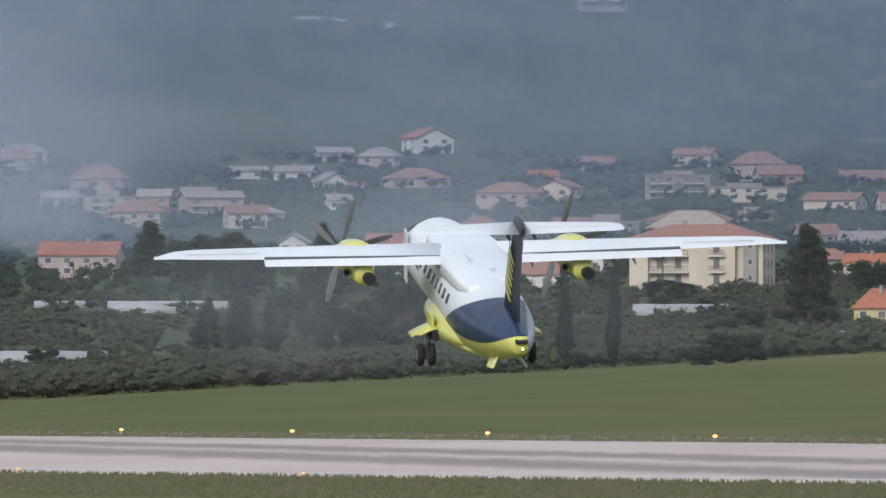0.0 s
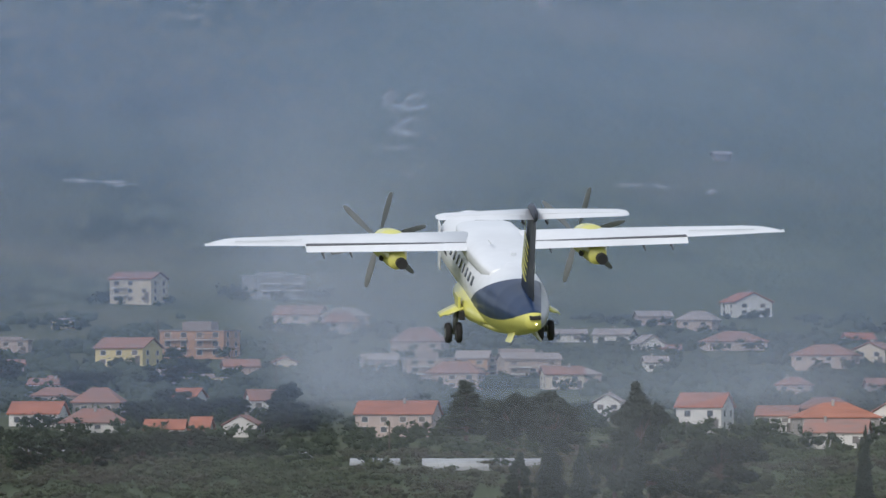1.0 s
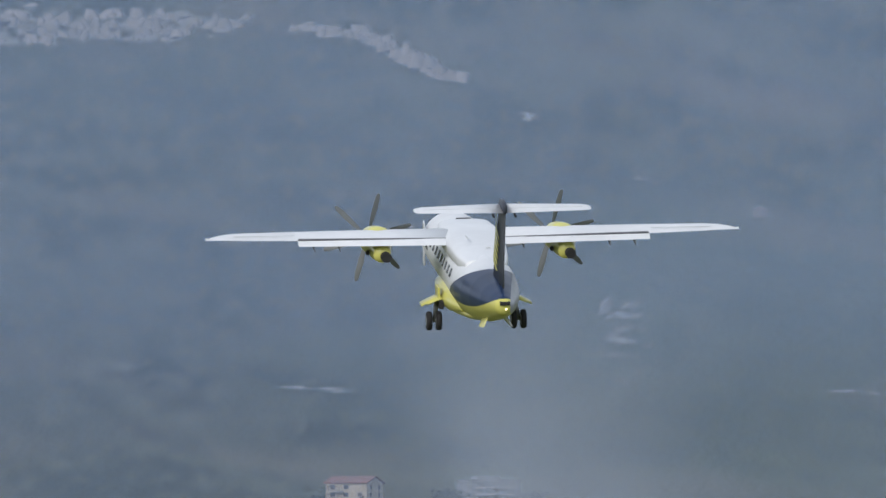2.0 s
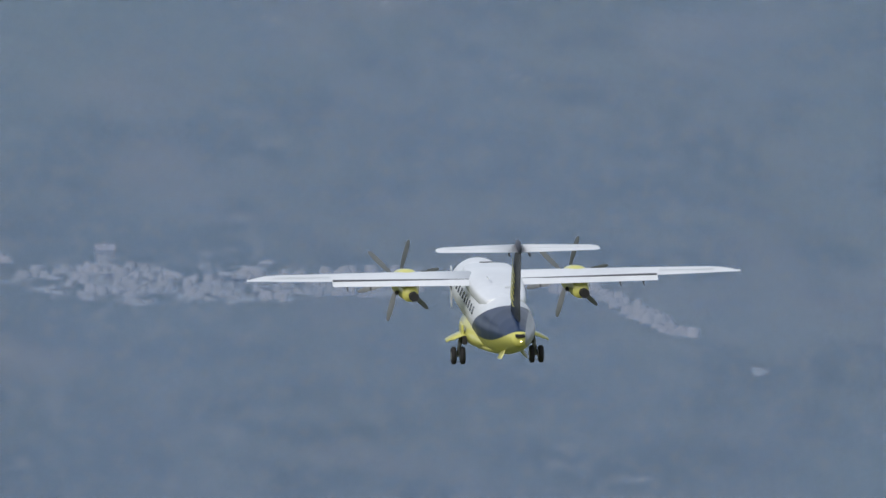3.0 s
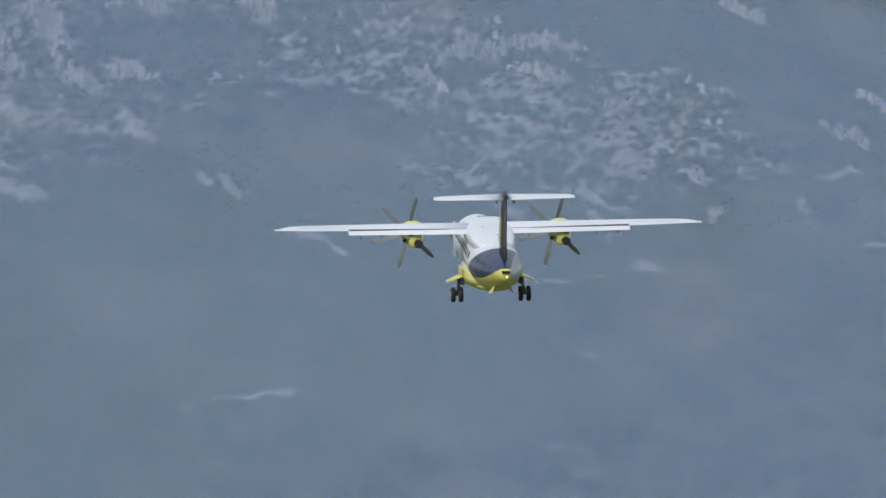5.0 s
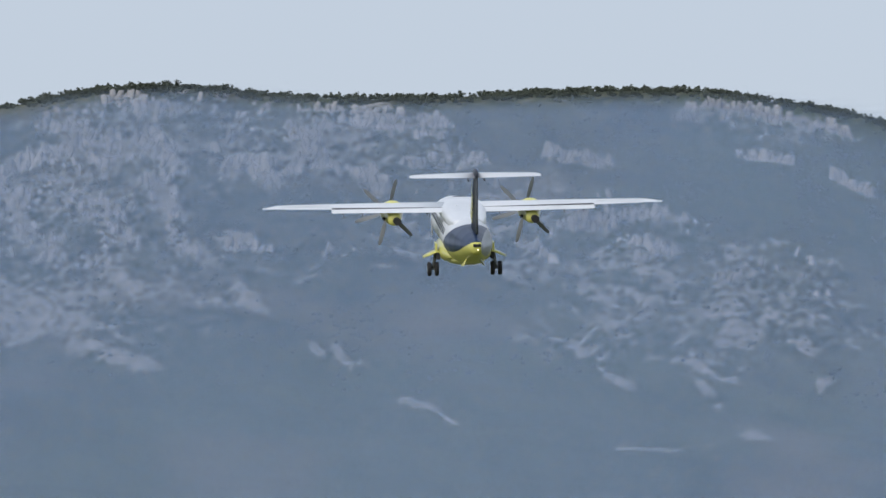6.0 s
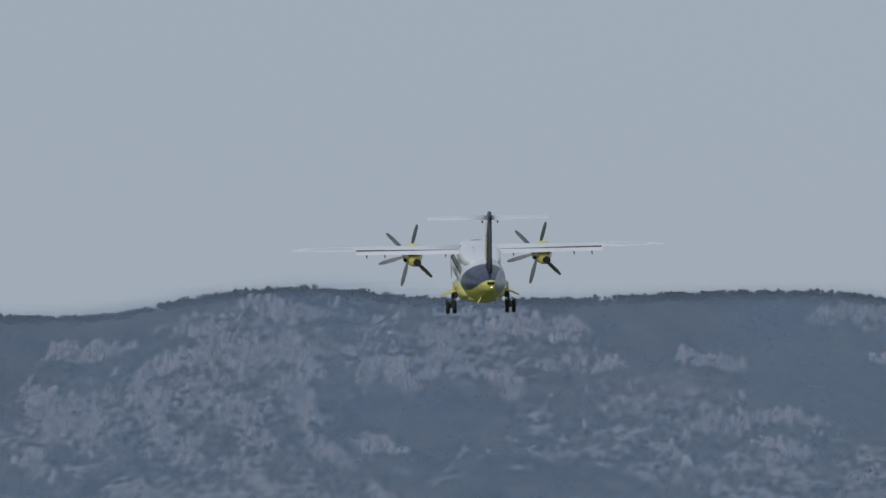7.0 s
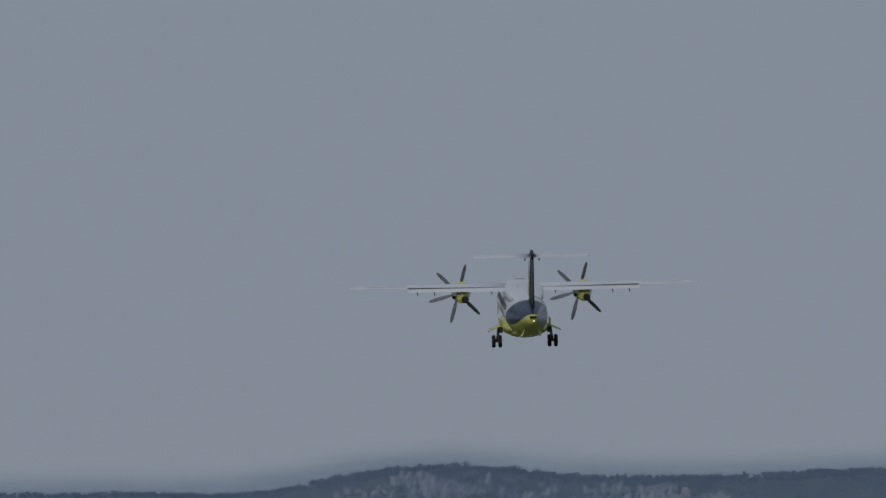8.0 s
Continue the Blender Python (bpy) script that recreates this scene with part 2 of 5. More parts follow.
def runway_material():
    """Pale worn asphalt with rubber laid down in two long soft tracks."""
    m = material("worn_runway_asphalt", (0.49, 0.4, 0.365), 0.9, vary=0.09, scale=0.05, fine=0.8, second=(0.42, 0.345, 0.32))
    n, l = m.node_tree.nodes, m.node_tree.links
    b = n["Principled BSDF"]
    base = b.inputs["Base Color"].links[0].from_socket
    co = n.new("ShaderNodeTexCoord")
    sep = n.new("ShaderNodeSeparateXYZ")
    l.new(co.outputs["Object"], sep.inputs[0])
    mp = n.new("ShaderNodeMapping")
    mp.inputs["Scale"].default_value = (1, 0.12, 1)
    t = n.new("ShaderNodeTexNoise")
    t.inputs["Scale"].default_value, t.inputs["Detail"].default_value = 0.35, 5
    l.new(co.outputs["Object"], mp.inputs[0])
    l.new(mp.outputs[0], t.inputs[0])

    def calc(op, p, q):
        x = n.new("ShaderNodeMath")
        x.operation = op
        for k, v in enumerate((p, q)):
            if isinstance(v, (int, float)):
                x.inputs[k].default_value = v
            else:
                l.new(v, x.inputs[k])
        return x.outputs[0]

    # two tracks of tyre rubber running slightly askew to the edges
    marks = None
    for slope, start, half in ((1.92, 1264.0, 14.0), (2.06, 1236.0, 18.0)):
        off = calc("SUBTRACT", calc("ADD", calc("MULTIPLY", sep.outputs[0], slope), sep.outputs[1]), start)
        off = calc("ABSOLUTE", calc("ADD", off, calc("MULTIPLY", calc("SUBTRACT", t.outputs[0], 0.5), 14.0)), 0.0)
        r = n.new("ShaderNodeMapRange")
        r.interpolation_type = "SMOOTHSTEP"
        r.inputs[1].default_value, r.inputs[2].default_value = half, half * 0.15
        r.inputs[3].default_value, r.inputs[4].default_value = 0.0, 0.75
        l.new(off, r.inputs[0])
        marks = r.outputs[0] if marks is None else calc("MAXIMUM", marks, r.outputs[0])
    x = n.new("ShaderNodeMix")
    x.data_type = "RGBA"
    x.inputs[7].default_value = (0.16, 0.14, 0.14, 1)
    l.new(marks, x.inputs[0])
    l.new(base, x.inputs[6])
    l.new(x.outputs[2], b.inputs["Base Color"])
    return m


ASPHALT = runway_material()

# ---- helpers for building ----
def part(name, bm, mat, parent=None, label="", smooth=False):
    """Links a bmesh as one mesh object under a thing or a part."""
    me = bpy.data.meshes.new(name)
    bm.normal_update()
    bm.to_mesh(me)
    bm.free()
    for one in (mat if isinstance(mat, (list, tuple)) else [mat]):
        me.materials.append(one)
    if smooth:
        me.polygons.foreach_set("use_smooth", [True] * len(me.polygons))
    ob = new(name, me)
    if parent:
        ob.parent = parent
    if label:
        tagged(ob, label)
    return ob


def from_arrays(name, verts, faces, mat, smooth=False):
    me = bpy.data.meshes.new(name)
    me.from_pydata(verts, [], faces)
    me.materials.append(mat)
    if smooth:
        me.polygons.foreach_set("use_smooth", [True] * len(me.polygons))
    return new(name, me)


def box(bm, x0, x1, y0, y1, z0, z1, bevel=0.0):
    v = bmesh.ops.create_cube(bm, size=1, matrix=Matrix.Translation(((x0 + x1) / 2, (y0 + y1) / 2, (z0 + z1) / 2)) @ Matrix.Diagonal((x1 - x0, y1 - y0, z1 - z0, 1)))["verts"]
    if bevel:
        es = list({e for w in v for e in w.link_edges})
        bmesh.ops.bevel(bm, geom=es, offset=bevel, segments=2, affect="EDGES", profile=0.5)
    return bm


def tube(bm, a, b, r0, r1, n=12):
    a, b = Vector(a), Vector(b)
    m = Matrix.Translation((a + b) / 2) @ (b - a).to_track_quat("Z", "Y").to_matrix().to_4x4()
    bmesh.ops.create_cone(bm, cap_ends=True, segments=n, radius1=r0, radius2=r1, depth=(b - a).length, matrix=m)
    return bm


def loft(bm, rings, cap=True):
    """Skins closed rings of equally many points."""
    rows = [[bm.verts.new(p) for p in ring] for ring in rings]
    faces = []
    for a, b in zip(rows, rows[1:]):
        for i in range(len(a)):
            j = (i + 1) % len(a)
            faces.append(bm.faces.new((a[i], a[j], b[j], b[i])))
    if cap:
        bm.faces.new(rows[0][::-1])
        bm.faces.new(rows[-1])
    return faces


# ---- the ground: one sheet from under the camera to past the crest ----
def spline(knots, x):
    """Smooth curve through a few (place, height) knots."""
    if x <= knots[0][0]:
        return knots[0][1]
    for i in range(len(knots) - 1):
        (x0, y0), (x1, y1) = knots[i], knots[i + 1]
        if x <= x1:
            m0 = (y1 - knots[i - 1][1]) / (x1 - knots[i - 1][0]) if i else (y1 - y0) / (x1 - x0)
            m1 = (knots[i + 2][1] - y0) / (knots[i + 2][0] - x0) if i + 2 < len(knots) else (y1 - y0) / (x1 - x0)
            h = x1 - x0
            s = (x - x0) / h
            return ((1 + 2 * s) * (1 - s) ** 2 * y0 + s * (1 - s) ** 2 * h * m0
                    + s * s * (3 - 2 * s) * y1 + s * s * (s - 1) * h * m1)
    return knots[-1][1]


GROUND = ((-600, -96), (-200, -88), (400, -52), (1000, -15.5), (1150, -12), (1300, -8.85), (1600, -7.6), (2000, -5.3),
          (2250, -2.5), (2350, 2.8), (2480, 10.1), (2780, 26.3), (2980, 42.5), (3130, 68), (3330, 109.6), (3500, 154.6),
          (3700, 205.8), (3900, 262), (4120, 325), (4270, 371), (4350, 396), (4400, 399), (4600, 380), (5200, 240), (7000, 60))
CREST = ((-1600, -120), (-900, -30), (-700, -9), (-544, -6), (-486, -6), (-460, -2), (-436, 1.2), (-414, 1.0), (-397, -1.6),
         (-348, -3.2), (-323, -2.2), (-270, -2.2), (-243, -5.4), (-216, -11.5), (-150, -35), (0, -80), (600, -150))


def ease(a, b, x):
    s = min(1.0, max(0.0, (x - a) / (b - a)))
    return s * s * (3 - 2 * s)


def height(x, y):
    """Height of the bare ground, without its fine relief."""
    slant = 1.4 * max(-300, min(300, x)) * (1 - ease(1400, 1900, y)) * ease(300, 900, y)
    z = spline(GROUND, y + slant)
    z += 0.055 * max(-80, min(80, x)) * ease(1400, 1950, y) * (1 - ease(2200, 2600, y))
    z += spline(CREST, x) * ease(3700, 4350, y)
    return z


# limestone on the hill: place, reach across, reach up the slope, lean in degrees, strength
ROCKS = []


def rocky(x, y, rx, ry, lean=0, strength=1.0):
    c, s = math.cos(radians(lean)), math.sin(radians(lean))
    ROCKS.append((x, y, rx, ry, c, s, strength))


rocky(-430, 4042, 22, 30, -30, 0.95)
rocky(-420, 4110, 62, 70, -20, 0.48)
rocky(-325, 4180, 45, 75, -20, 0.44)
rocky(-255, 4060, 52, 70, -25, 0.48)
rocky(-433, 4236, 36.4, 103.3, -16, 0.55)
rocky(-374, 4286, 47.2, 48.9, 21, 0.55)
rocky(-258, 4114, 54.2, 65.3, -34, 0.5)
rocky(-250, 4324, 32.4, 22.2, 9, 0.42)
rocky(-465, 4214, 40.5, 67.1, -34, 0.55)
rocky(-252, 4106, 47.8, 46.8, -27, 0.34)
rocky(-392, 4330, 53.5, 24.7, 8, 0.42)
rocky(-439, 4308, 26.8, 24.8, 59, 0.42)
rocky(-252, 3494, 19.9, 21, -7, 0.62)
rocky(-222, 3492, 20.6, 22, 0, 0.62)
rocky(-188, 3498, 23.0, 16.0, 6, 0.62)
rocky(-143, 3480, 19.5, 2.9, -50, 0.62)
rocky(-123, 3452, 23.1, 2.5, -57, 0.62)
rocky(-289, 3532, 17.4, 2.4, -36, 0.62)
rocky(-253, 3890, 8.5, 3.4, -23, 1.00)
rocky(-239, 3890, 7.9, 2.6, -25, 1.00)
rocky(-224, 3904, 5.3, 6.7, 0, 1.00)
rocky(-208, 3828, 7.7, 0.7, -63, 1.00)
rocky(-232, 3802, 10.3, 0.8, -59, 1.00)
rocky(-173, 3740, 16.8, 1.0, -66, 1.00)
rocky(-139, 3570, 5.4, 1.2, -62, 1.00)
rocky(-344, 4014, 24.4, 2.3, -62, 1.0)
rocky(-313, 3940, 17.9, 2.4, -58, 1.0)
rocky(-279, 4018, 24.0, 2.0, -64, 1.0)
rocky(-266, 3976, 21.1, 2.3, -68, 1.0)
rocky(-245, 3992, 18.3, 3.1, -56, 1.0)
rocky(-242, 3966, 22.9, 1.6, -72, 1.0)
rocky(-375, 4090, 23.0, 1.7, -71, 1.0)
rocky(-383, 4156, 9.1, 2.5, -43, 1.0)
rocky(-304, 4104, 12.4, 1.8, -63, 1.0)
rocky(-300, 4138, 27.0, 1.8, -74, 1.0)
rocky(-282, 4090, 22.5, 1.7, -75, 1.0)
rocky(-268, 4136, 16.5, 2.9, 69, 1.0)
rocky(-250, 4080, 20.2, 1.9, 78, 1.0)
rocky(-241, 4046, 34.6, 2.1, 87, 1.0)
rocky(-233, 4066, 30.4, 1.9, 85, 1.0)
rocky(-222, 4078, 8.8, 4.0, 21, 1.0)
rocky(-220, 4036, 5.6, 6.4, 0, 1.0)
rocky(-205, 4046, 5.8, 1.7, 49, 1.0)
rocky(-189, 4002, 30.6, 1.3, -82, 1.0)
rocky(-185, 4082, 18.7, 2.3, 69, 1.0)
rocky(-179, 4200, 9.0, 2.7, -44, 1.0)
rocky(-186, 4138, 14.8, 1.5, -63, 1.0)
rocky(-212, 3986, 13.8, 1.4, 77, 1.0)
rocky(-159, 3988, 20.7, 1.0, -72, 1.0)
rocky(-169, 3976, 4.9, 5.4, 0, 1.0)
rocky(-327, 3734, 18.5, 0.8, -72, 1.0)
rocky(-311, 3750, 13.0, 3.9, -12, 1.0)
rocky(-209, 3832, 7.8, 0.8, -62, 1.0)
rocky(-226, 3914, 14.3, 1.1, -69, 1.0)
rocky(-438, 4276, 29.6, 6.0, -71, 1.0)
rocky(-427, 4326, 22.4, 6.4, -49, 1.0)
rocky(-418, 4264, 24.7, 4.2, -75, 1.0)
rocky(-447, 4268, 16.7, 4.0, 67, 1.0)
rocky(-458, 4260, 20.1, 2.7, 79, 1.0)
rocky(-425, 4182, 31.4, 5.6, -74, 1.0)
rocky(-410, 4202, 22.6, 4.9, -74, 1.0)
rocky(-436, 4142, 21.9, 2.5, -94, 1.0)
rocky(-411, 4104, 26.4, 4.6, -64, 1.0)
rocky(-397, 4156, 21.1, 3.3, -68, 1.0)
rocky(-377, 4094, 27.2, 2.0, -73, 1.0)
rocky(-394, 4252, 16.7, 4.0, 66, 1.0)
rocky(-387, 4250, 22.6, 3.5, -75, 1.0)
rocky(-379, 4258, 26.1, 3.2, 87, 1.0)
rocky(-375, 4278, 27.0, 3.6, -75, 1.0)
rocky(-356, 4246, 22.4, 4.1, -77, 1.0)
rocky(-353, 4316, 12.8, 10.9, -25, 1.0)
rocky(-367, 4338, 13.9, 6.0, 35, 1.0)
rocky(-332, 4266, 12.0, 6.2, -44, 1.0)
rocky(-386, 4162, 14.9, 1.4, -62, 1.0)
rocky(-432, 4068, 34.0, 10.0, -65, 1.0)
rocky(-404, 4010, 27.0, 7.0, -52, 1.0)
rocky(-406, 4040, 17.4, 2.0, -61, 1.0)
rocky(-345, 4016, 26.8, 1.5, -62, 1.0)
rocky(-312, 3936, 13.9, 2.0, -50, 1.0)
rocky(-299, 4264, 14.2, 4.5, -49, 1.0)
rocky(-287, 4174, 8.5, 6.6, -22, 1.0)
rocky(-273, 4186, 14.4, 6.0, -33, 1.0)
rocky(-270, 4150, 11.3, 3.3, -50, 1.0)
rocky(-283, 4102, 22.3, 2.0, -78, 1.0)
rocky(-267, 4086, 15.7, 2.5, -56, 1.0)
rocky(-248, 4074, 22.4, 2.4, 77, 1.0)
rocky(-237, 4054, 22.8, 2.2, -72, 1.0)
rocky(-228, 4080, 16.8, 2.0, -66, 1.0)
rocky(-245, 4122, 14.3, 2.0, 68, 1.0)
rocky(-220, 4042, 14.2, 1.6, -70, 1.0)
rocky(-267, 4330, 15.1, 2.9, 60, 1.0)
rocky(-249, 4328, 14.3, 6.9, -22, 1.0)
rocky(-232, 4326, 12.6, 3.2, -41, 1.0)
rocky(-247, 4284, 8.1, 3.7, 0, 1.0)
rocky(-221, 4264, 8.5, 1.6, -49, 1.0)
rocky(-478, 4216, 43.2, 8.4, -70, 1.00)
rocky(-481, 4292, 13.8, 8.3, -23, 1.00)
rocky(-477, 4134, 22.7, 3.1, -73, 1.00)
rocky(-451, 4198, 39.6, 4.1, -77, 1.00)
rocky(-71, 3218, 6.2, 2.9, -42, 0.85)
rocky(-71, 3202, 5.4, 1.9, -59, 0.85)
rocky(-72, 3190, 5.8, 2.7, -48, 0.85)
rocky(-70, 3174, 5.7, 2.4, -51, 0.85)
rocky(-71, 3156, 7.6, 1.7, -66, 0.85)
rocky(-71, 3142, 5.8, 2.2, -49, 0.85)
rocky(-69, 3122, 5.7, 2.0, -51, 0.85)
rocky(-71, 3112, 7.9, 2.0, -58, 0.85)
rocky(-80, 3240, 11.5, 0.8, -80, 0.85)
rocky(-76, 3190, 34.5, 0.7, -87, 0.85)
rocky(-131, 3102, 9.4, 3.4, -19, 0.85)
rocky(-136, 3062, 8.7, 1.1, -21, 0.70)
rocky(-74, 3334, 9.5, 1.0, -77, 0.70)
rocky(-99, 3408, 4.6, 4.1, 0, 0.70)
rocky(-73, 3346, 5.9, 2.2, -47, 0.70)
rocky(-120, 3302, 5.9, 1.6, -47, 0.70)
rocky(-21, 3096, 13.9, 2.6, -23, 0.70)



def rockiness(x, y):
    best = 0.0
    for rx0, ry0, a, b, c, s, k in ROCKS:
        dx, dy = x - rx0, y - ry0
        if abs(dx) > 2.2 * max(a, b) or abs(dy) > 2.2 * max(a, b):
            continue
        u, v = (dx * c + dy * s) / a, (-dx * s + dy * c) / b
        best = max(best, k * max(0.0, 1.15 - 0.65 * (u * u + v * v)))
    return best


def relief(x, y):
    """Fine relief of the hill above the village."""
    k = ease(3000, 3300, y) * (1 - ease(4420, 4700, y))
    if k <= 0:
        return 0.0
    p = Vector((x, y * 0.8, 0))
    z = 2.6 * noise.fractal(p / 55, 0.8, 2.1, 5)
    r = rockiness(x, y)
    if r > 0.05:
        q = Vector((x / 9, y / 42, 1.7))
        z += min(1, r) * ease(3850, 4050, y) * 7.0 * (0.6 - abs(noise.noise(q)) - 0.5 * abs(noise.noise(q * 2.3)))
        z += min(1, r) * 1.6 * noise.noise(p / 6)
    return k * z * (1.0 - 0.6 * ease(4250, 4340, y))


def surface(x, y):
    return height(x, y) + relief(x, y)


def axis(parts):
    """Grid lines: (start, end, step) stretches, one after the other."""
    out = []
    for a, b, s in parts:
        k = max(1, round((b - a) / s))
        out += [a + (b - a) * i / k for i in range(k)]
    return out + [parts[-1][1]]


def build_ground():
    xs = axis(((-9000, -1500, 750), (-1500, -720, 60), (-720, -620, 10), (-620, 130, 2.2), (130, 250, 10), (250, 1500, 100), (1500, 9000, 750)))
    ys = axis(((-9000, -800, 600), (-800, 900, 60), (900, 1500, 10), (1500, 2200, 25), (2200, 3000, 12), (3000, 3800, 4.5), (3800, 4300, 3.4), (4300, 4460, 2.5), (4460, 5000, 40), (5000, 9000, 500)))
    verts, zone = [], []
    for y in ys:
        for x in xs:
            verts.append((x, y, surface(x, y)))
            wob = 60 * noise.noise(Vector((x / 150, y / 150, 3)))
            zone += (ease(2180, 2300, y), ease(2520, 3150, y + wob), rockiness(x, y) if y > 2900 else 0.0, 1.0)
    w = len(xs)
    faces = [(j * w + i, j * w + i + 1, (j + 1) * w + i + 1, (j + 1) * w + i) for j in range(len(ys) - 1) for i in range(w - 1)]
    g = from_arrays("ground", verts, faces, GROUNDCOVER, True)
    layer = g.data.attributes.new("zone", "FLOAT_COLOR", "POINT")
    layer.data.foreach_set("color", zone)
    tagged(g, "airfield grass, fields and scrub-covered limestone hillside", "ground", kind="structure")


build_ground()


# ---- runway, lying slantwise across the near field ----
def slant_line(s, x):
    """The place at x on the line that keeps s metres along the slanted field."""
    return s - 1.4 * x


def strip(name, s0, s1, x0, x1, lift, mat, label, category, parent=None):
    bm = bmesh.new()
    k = max(8, int((x1 - x0) / 12))
    rows = []
    n_across = 5
    for i in range(k + 1):
        x = x0 + (x1 - x0) * i / k
        row = []
        for j in range(n_across + 1):
            s = s0 + (s1 - s0) * j / n_across
            y = slant_line(s, x)
            row.append((x, y, height(x, y) + lift))
        rows.append([bm.verts.new(p) for p in row])
    for a, b in zip(rows, rows[1:]):
        for j in range(n_across):
            bm.faces.new((a[j], b[j], b[j + 1], a[j + 1]))
    low = bmesh.ops.extrude_face_region(bm, geom=bm.faces[:])["geom"]
    for v in low:
        if isinstance(v, bmesh.types.BMVert):
            v.co.z += 0.05
    return part(name, bm, mat, parent, label)


runway = strip("runway", 1196, 1309, -260, 160, 0.10, ASPHALT, "worn pale asphalt runway with dark tyre streaks", "runway")
tagged(runway, category="runway", kind="structure")
for s0, s1 in ((1202, 1203.5), (1303, 1304.5)):
    strip("edge_line", s0, s1, -258, 158, 0.155, LINEPAINT, "", "", runway)
verge = strip("verge", 1311, 1345, -260, 160, 0.07, VERGE, "strip of dry brown soil and stubble beside the runway", "verge")
tagged(verge, category="verge", kind="structure")


def runway_light(x, y, lamp):
    root = new("runway_edge_light")
    root.location = (x, y, height(x, y) + 0.12)
    bm = bmesh.new()
    bmesh.ops.create_cone(bm, cap_ends=True, segments=16, radius1=0.2, radius2=0.18, depth=0.1, matrix=Matrix.Translation((0, 0, 0.05)))
    part("base_plate", bm, STEEL, root)
    part("stem", tube(bmesh.new(), (0, 0, 0.1), (0, 0, 0.3), 0.04, 0.04), STEEL, root)
    bm = bmesh.new()
    bmesh.ops.create_uvsphere(bm, u_segments=14, v_segments=8, radius=0.16, matrix=Matrix.Translation((0, 0, 0.38)) @ Matrix.Diagonal((1.25, 1, 0.75, 1)))
    part("lamp_globe", bm, lamp, root, "orange lamp globe", True)
    tagged(root, "small orange runway edge light, lit", "runway light", group="runway edge lights")
    return root


for x, y in ((-27.7, 1366), (-12.8, 1346), (3.7, 1320), (22.1, 1288), (-40.1, 1371)):
    runway_light(x, y, ORANGELAMP)
for x, y in ((-33.2, 1240), (-10.6, 1206)):
    runway_light(x, y, DIMLAMP)


def airfield_sign(x, y):
    root = new("airfield_sign")
    root.location = (x, y, height(x, y))
    panel = part("panel", box(bmesh.new(), -1.65, 1.65, -0.12, 0.12, 0.25, 1.3, 0.03), SIGNBLUE, root, "dark blue sign panel")
    for px in (-1.2, 1.2):
        part("leg", tube(bmesh.new(), (px, 0, -0.2), (px, 0, 0.27), 0.06, 0.06, 10), STEEL, root)
    for px, w in ((-0.85, 0.9), (0.55, 0.5)):
        part("marking", box(bmesh.new(), px - w / 2, px + w / 2, -0.14, -0.115, 0.6, 0.95), SIGNPALE, panel, "faded pale marking")
    tagged(root, "low dark blue airfield sign with faded markings", "sign")


airfield_sign(-46.2, 1387)


def blades(name, seed, count, s0, s1, low, high, mat, label):
    """Tufts of long grass along the runway, as one mass of bent blades."""
    rnd = random.Random(seed)
    vs, fs = [], []
    for _ in range(count):
        x = rnd.uniform(-60, 56)
        y = slant_line(s0 + (s1 - s0) * rnd.random() ** 1.5, x)
        z = height(x, y)
        for _ in range(5):
            bx, by = x + rnd.gauss(0, 0.15), y + rnd.gauss(0, 0.3)
            h = rnd.uniform(low, high)
            lx, w = rnd.gauss(0, 0.3) * h, rnd.uniform(0.03, 0.07)
            k = len(vs)
            vs += [(bx - w, by, z - 0.02), (bx + w, by, z - 0.02), (bx + lx * 0.4 + w * 0.8, by, z + h * 0.6), (bx + lx * 0.4 - w * 0.8, by, z + h * 0.6), (bx + lx, by + 0.05, z + h)]
            fs += [(k, k + 1, k + 2, k + 3), (k + 3, k + 2, k + 4)]
    tagged(from_arrays(name, vs, fs, mat), label, "grass", kind="stuff")


blades("long_grass", 61, 5200, 1196, 1150, 0.15, 0.5, GRASSBLADE, "long dry-tipped grass on the near runway edge")
blades("verge_grass", 62, 3000, 1309, 1350, 0.15, 0.4, GRASSBLADE, "short grass tufts on the far runway verge")

# ---- houses ----
FOOT = []


def gable(bm, w, d, z, rise, over=0.35, thick=0.18, hip=0.0):
    """A roof shell over a w by d plan whose ridge runs along x."""
    a, b = w / 2 + over, d / 2 + over
    r = a - hip if hip else a
    lo = [(-a, -b, z), (a, -b, z), (a, b, z), (-a, b, z)]
    rings = []
    for dz in (0, thick):
        rings.append([bm.verts.new((x, y, zz + dz)) for x, y, zz in lo] + [bm.verts.new((-r, 0, z + rise + dz)), bm.verts.new((r, 0, z + rise + dz))])
    for k, v in enumerate(rings):
        fs = [(v[0], v[1], v[5], v[4]), (v[2], v[3], v[4], v[5])]
        if hip:
            fs += [(v[1], v[2], v[5]), (v[3], v[0], v[4])]
        for f in fs:
            bm.faces.new(f if k else f[::-1])
    p, q = rings
    loop = (0, 1, 2, 3) if hip else (0, 1, 5, 2, 3, 4)
    for i in range(len(loop)):
        m, n = loop[i], loop[(i + 1) % len(loop)]
        bm.faces.new((p[m], p[n], q[n], q[m]))
    return bm


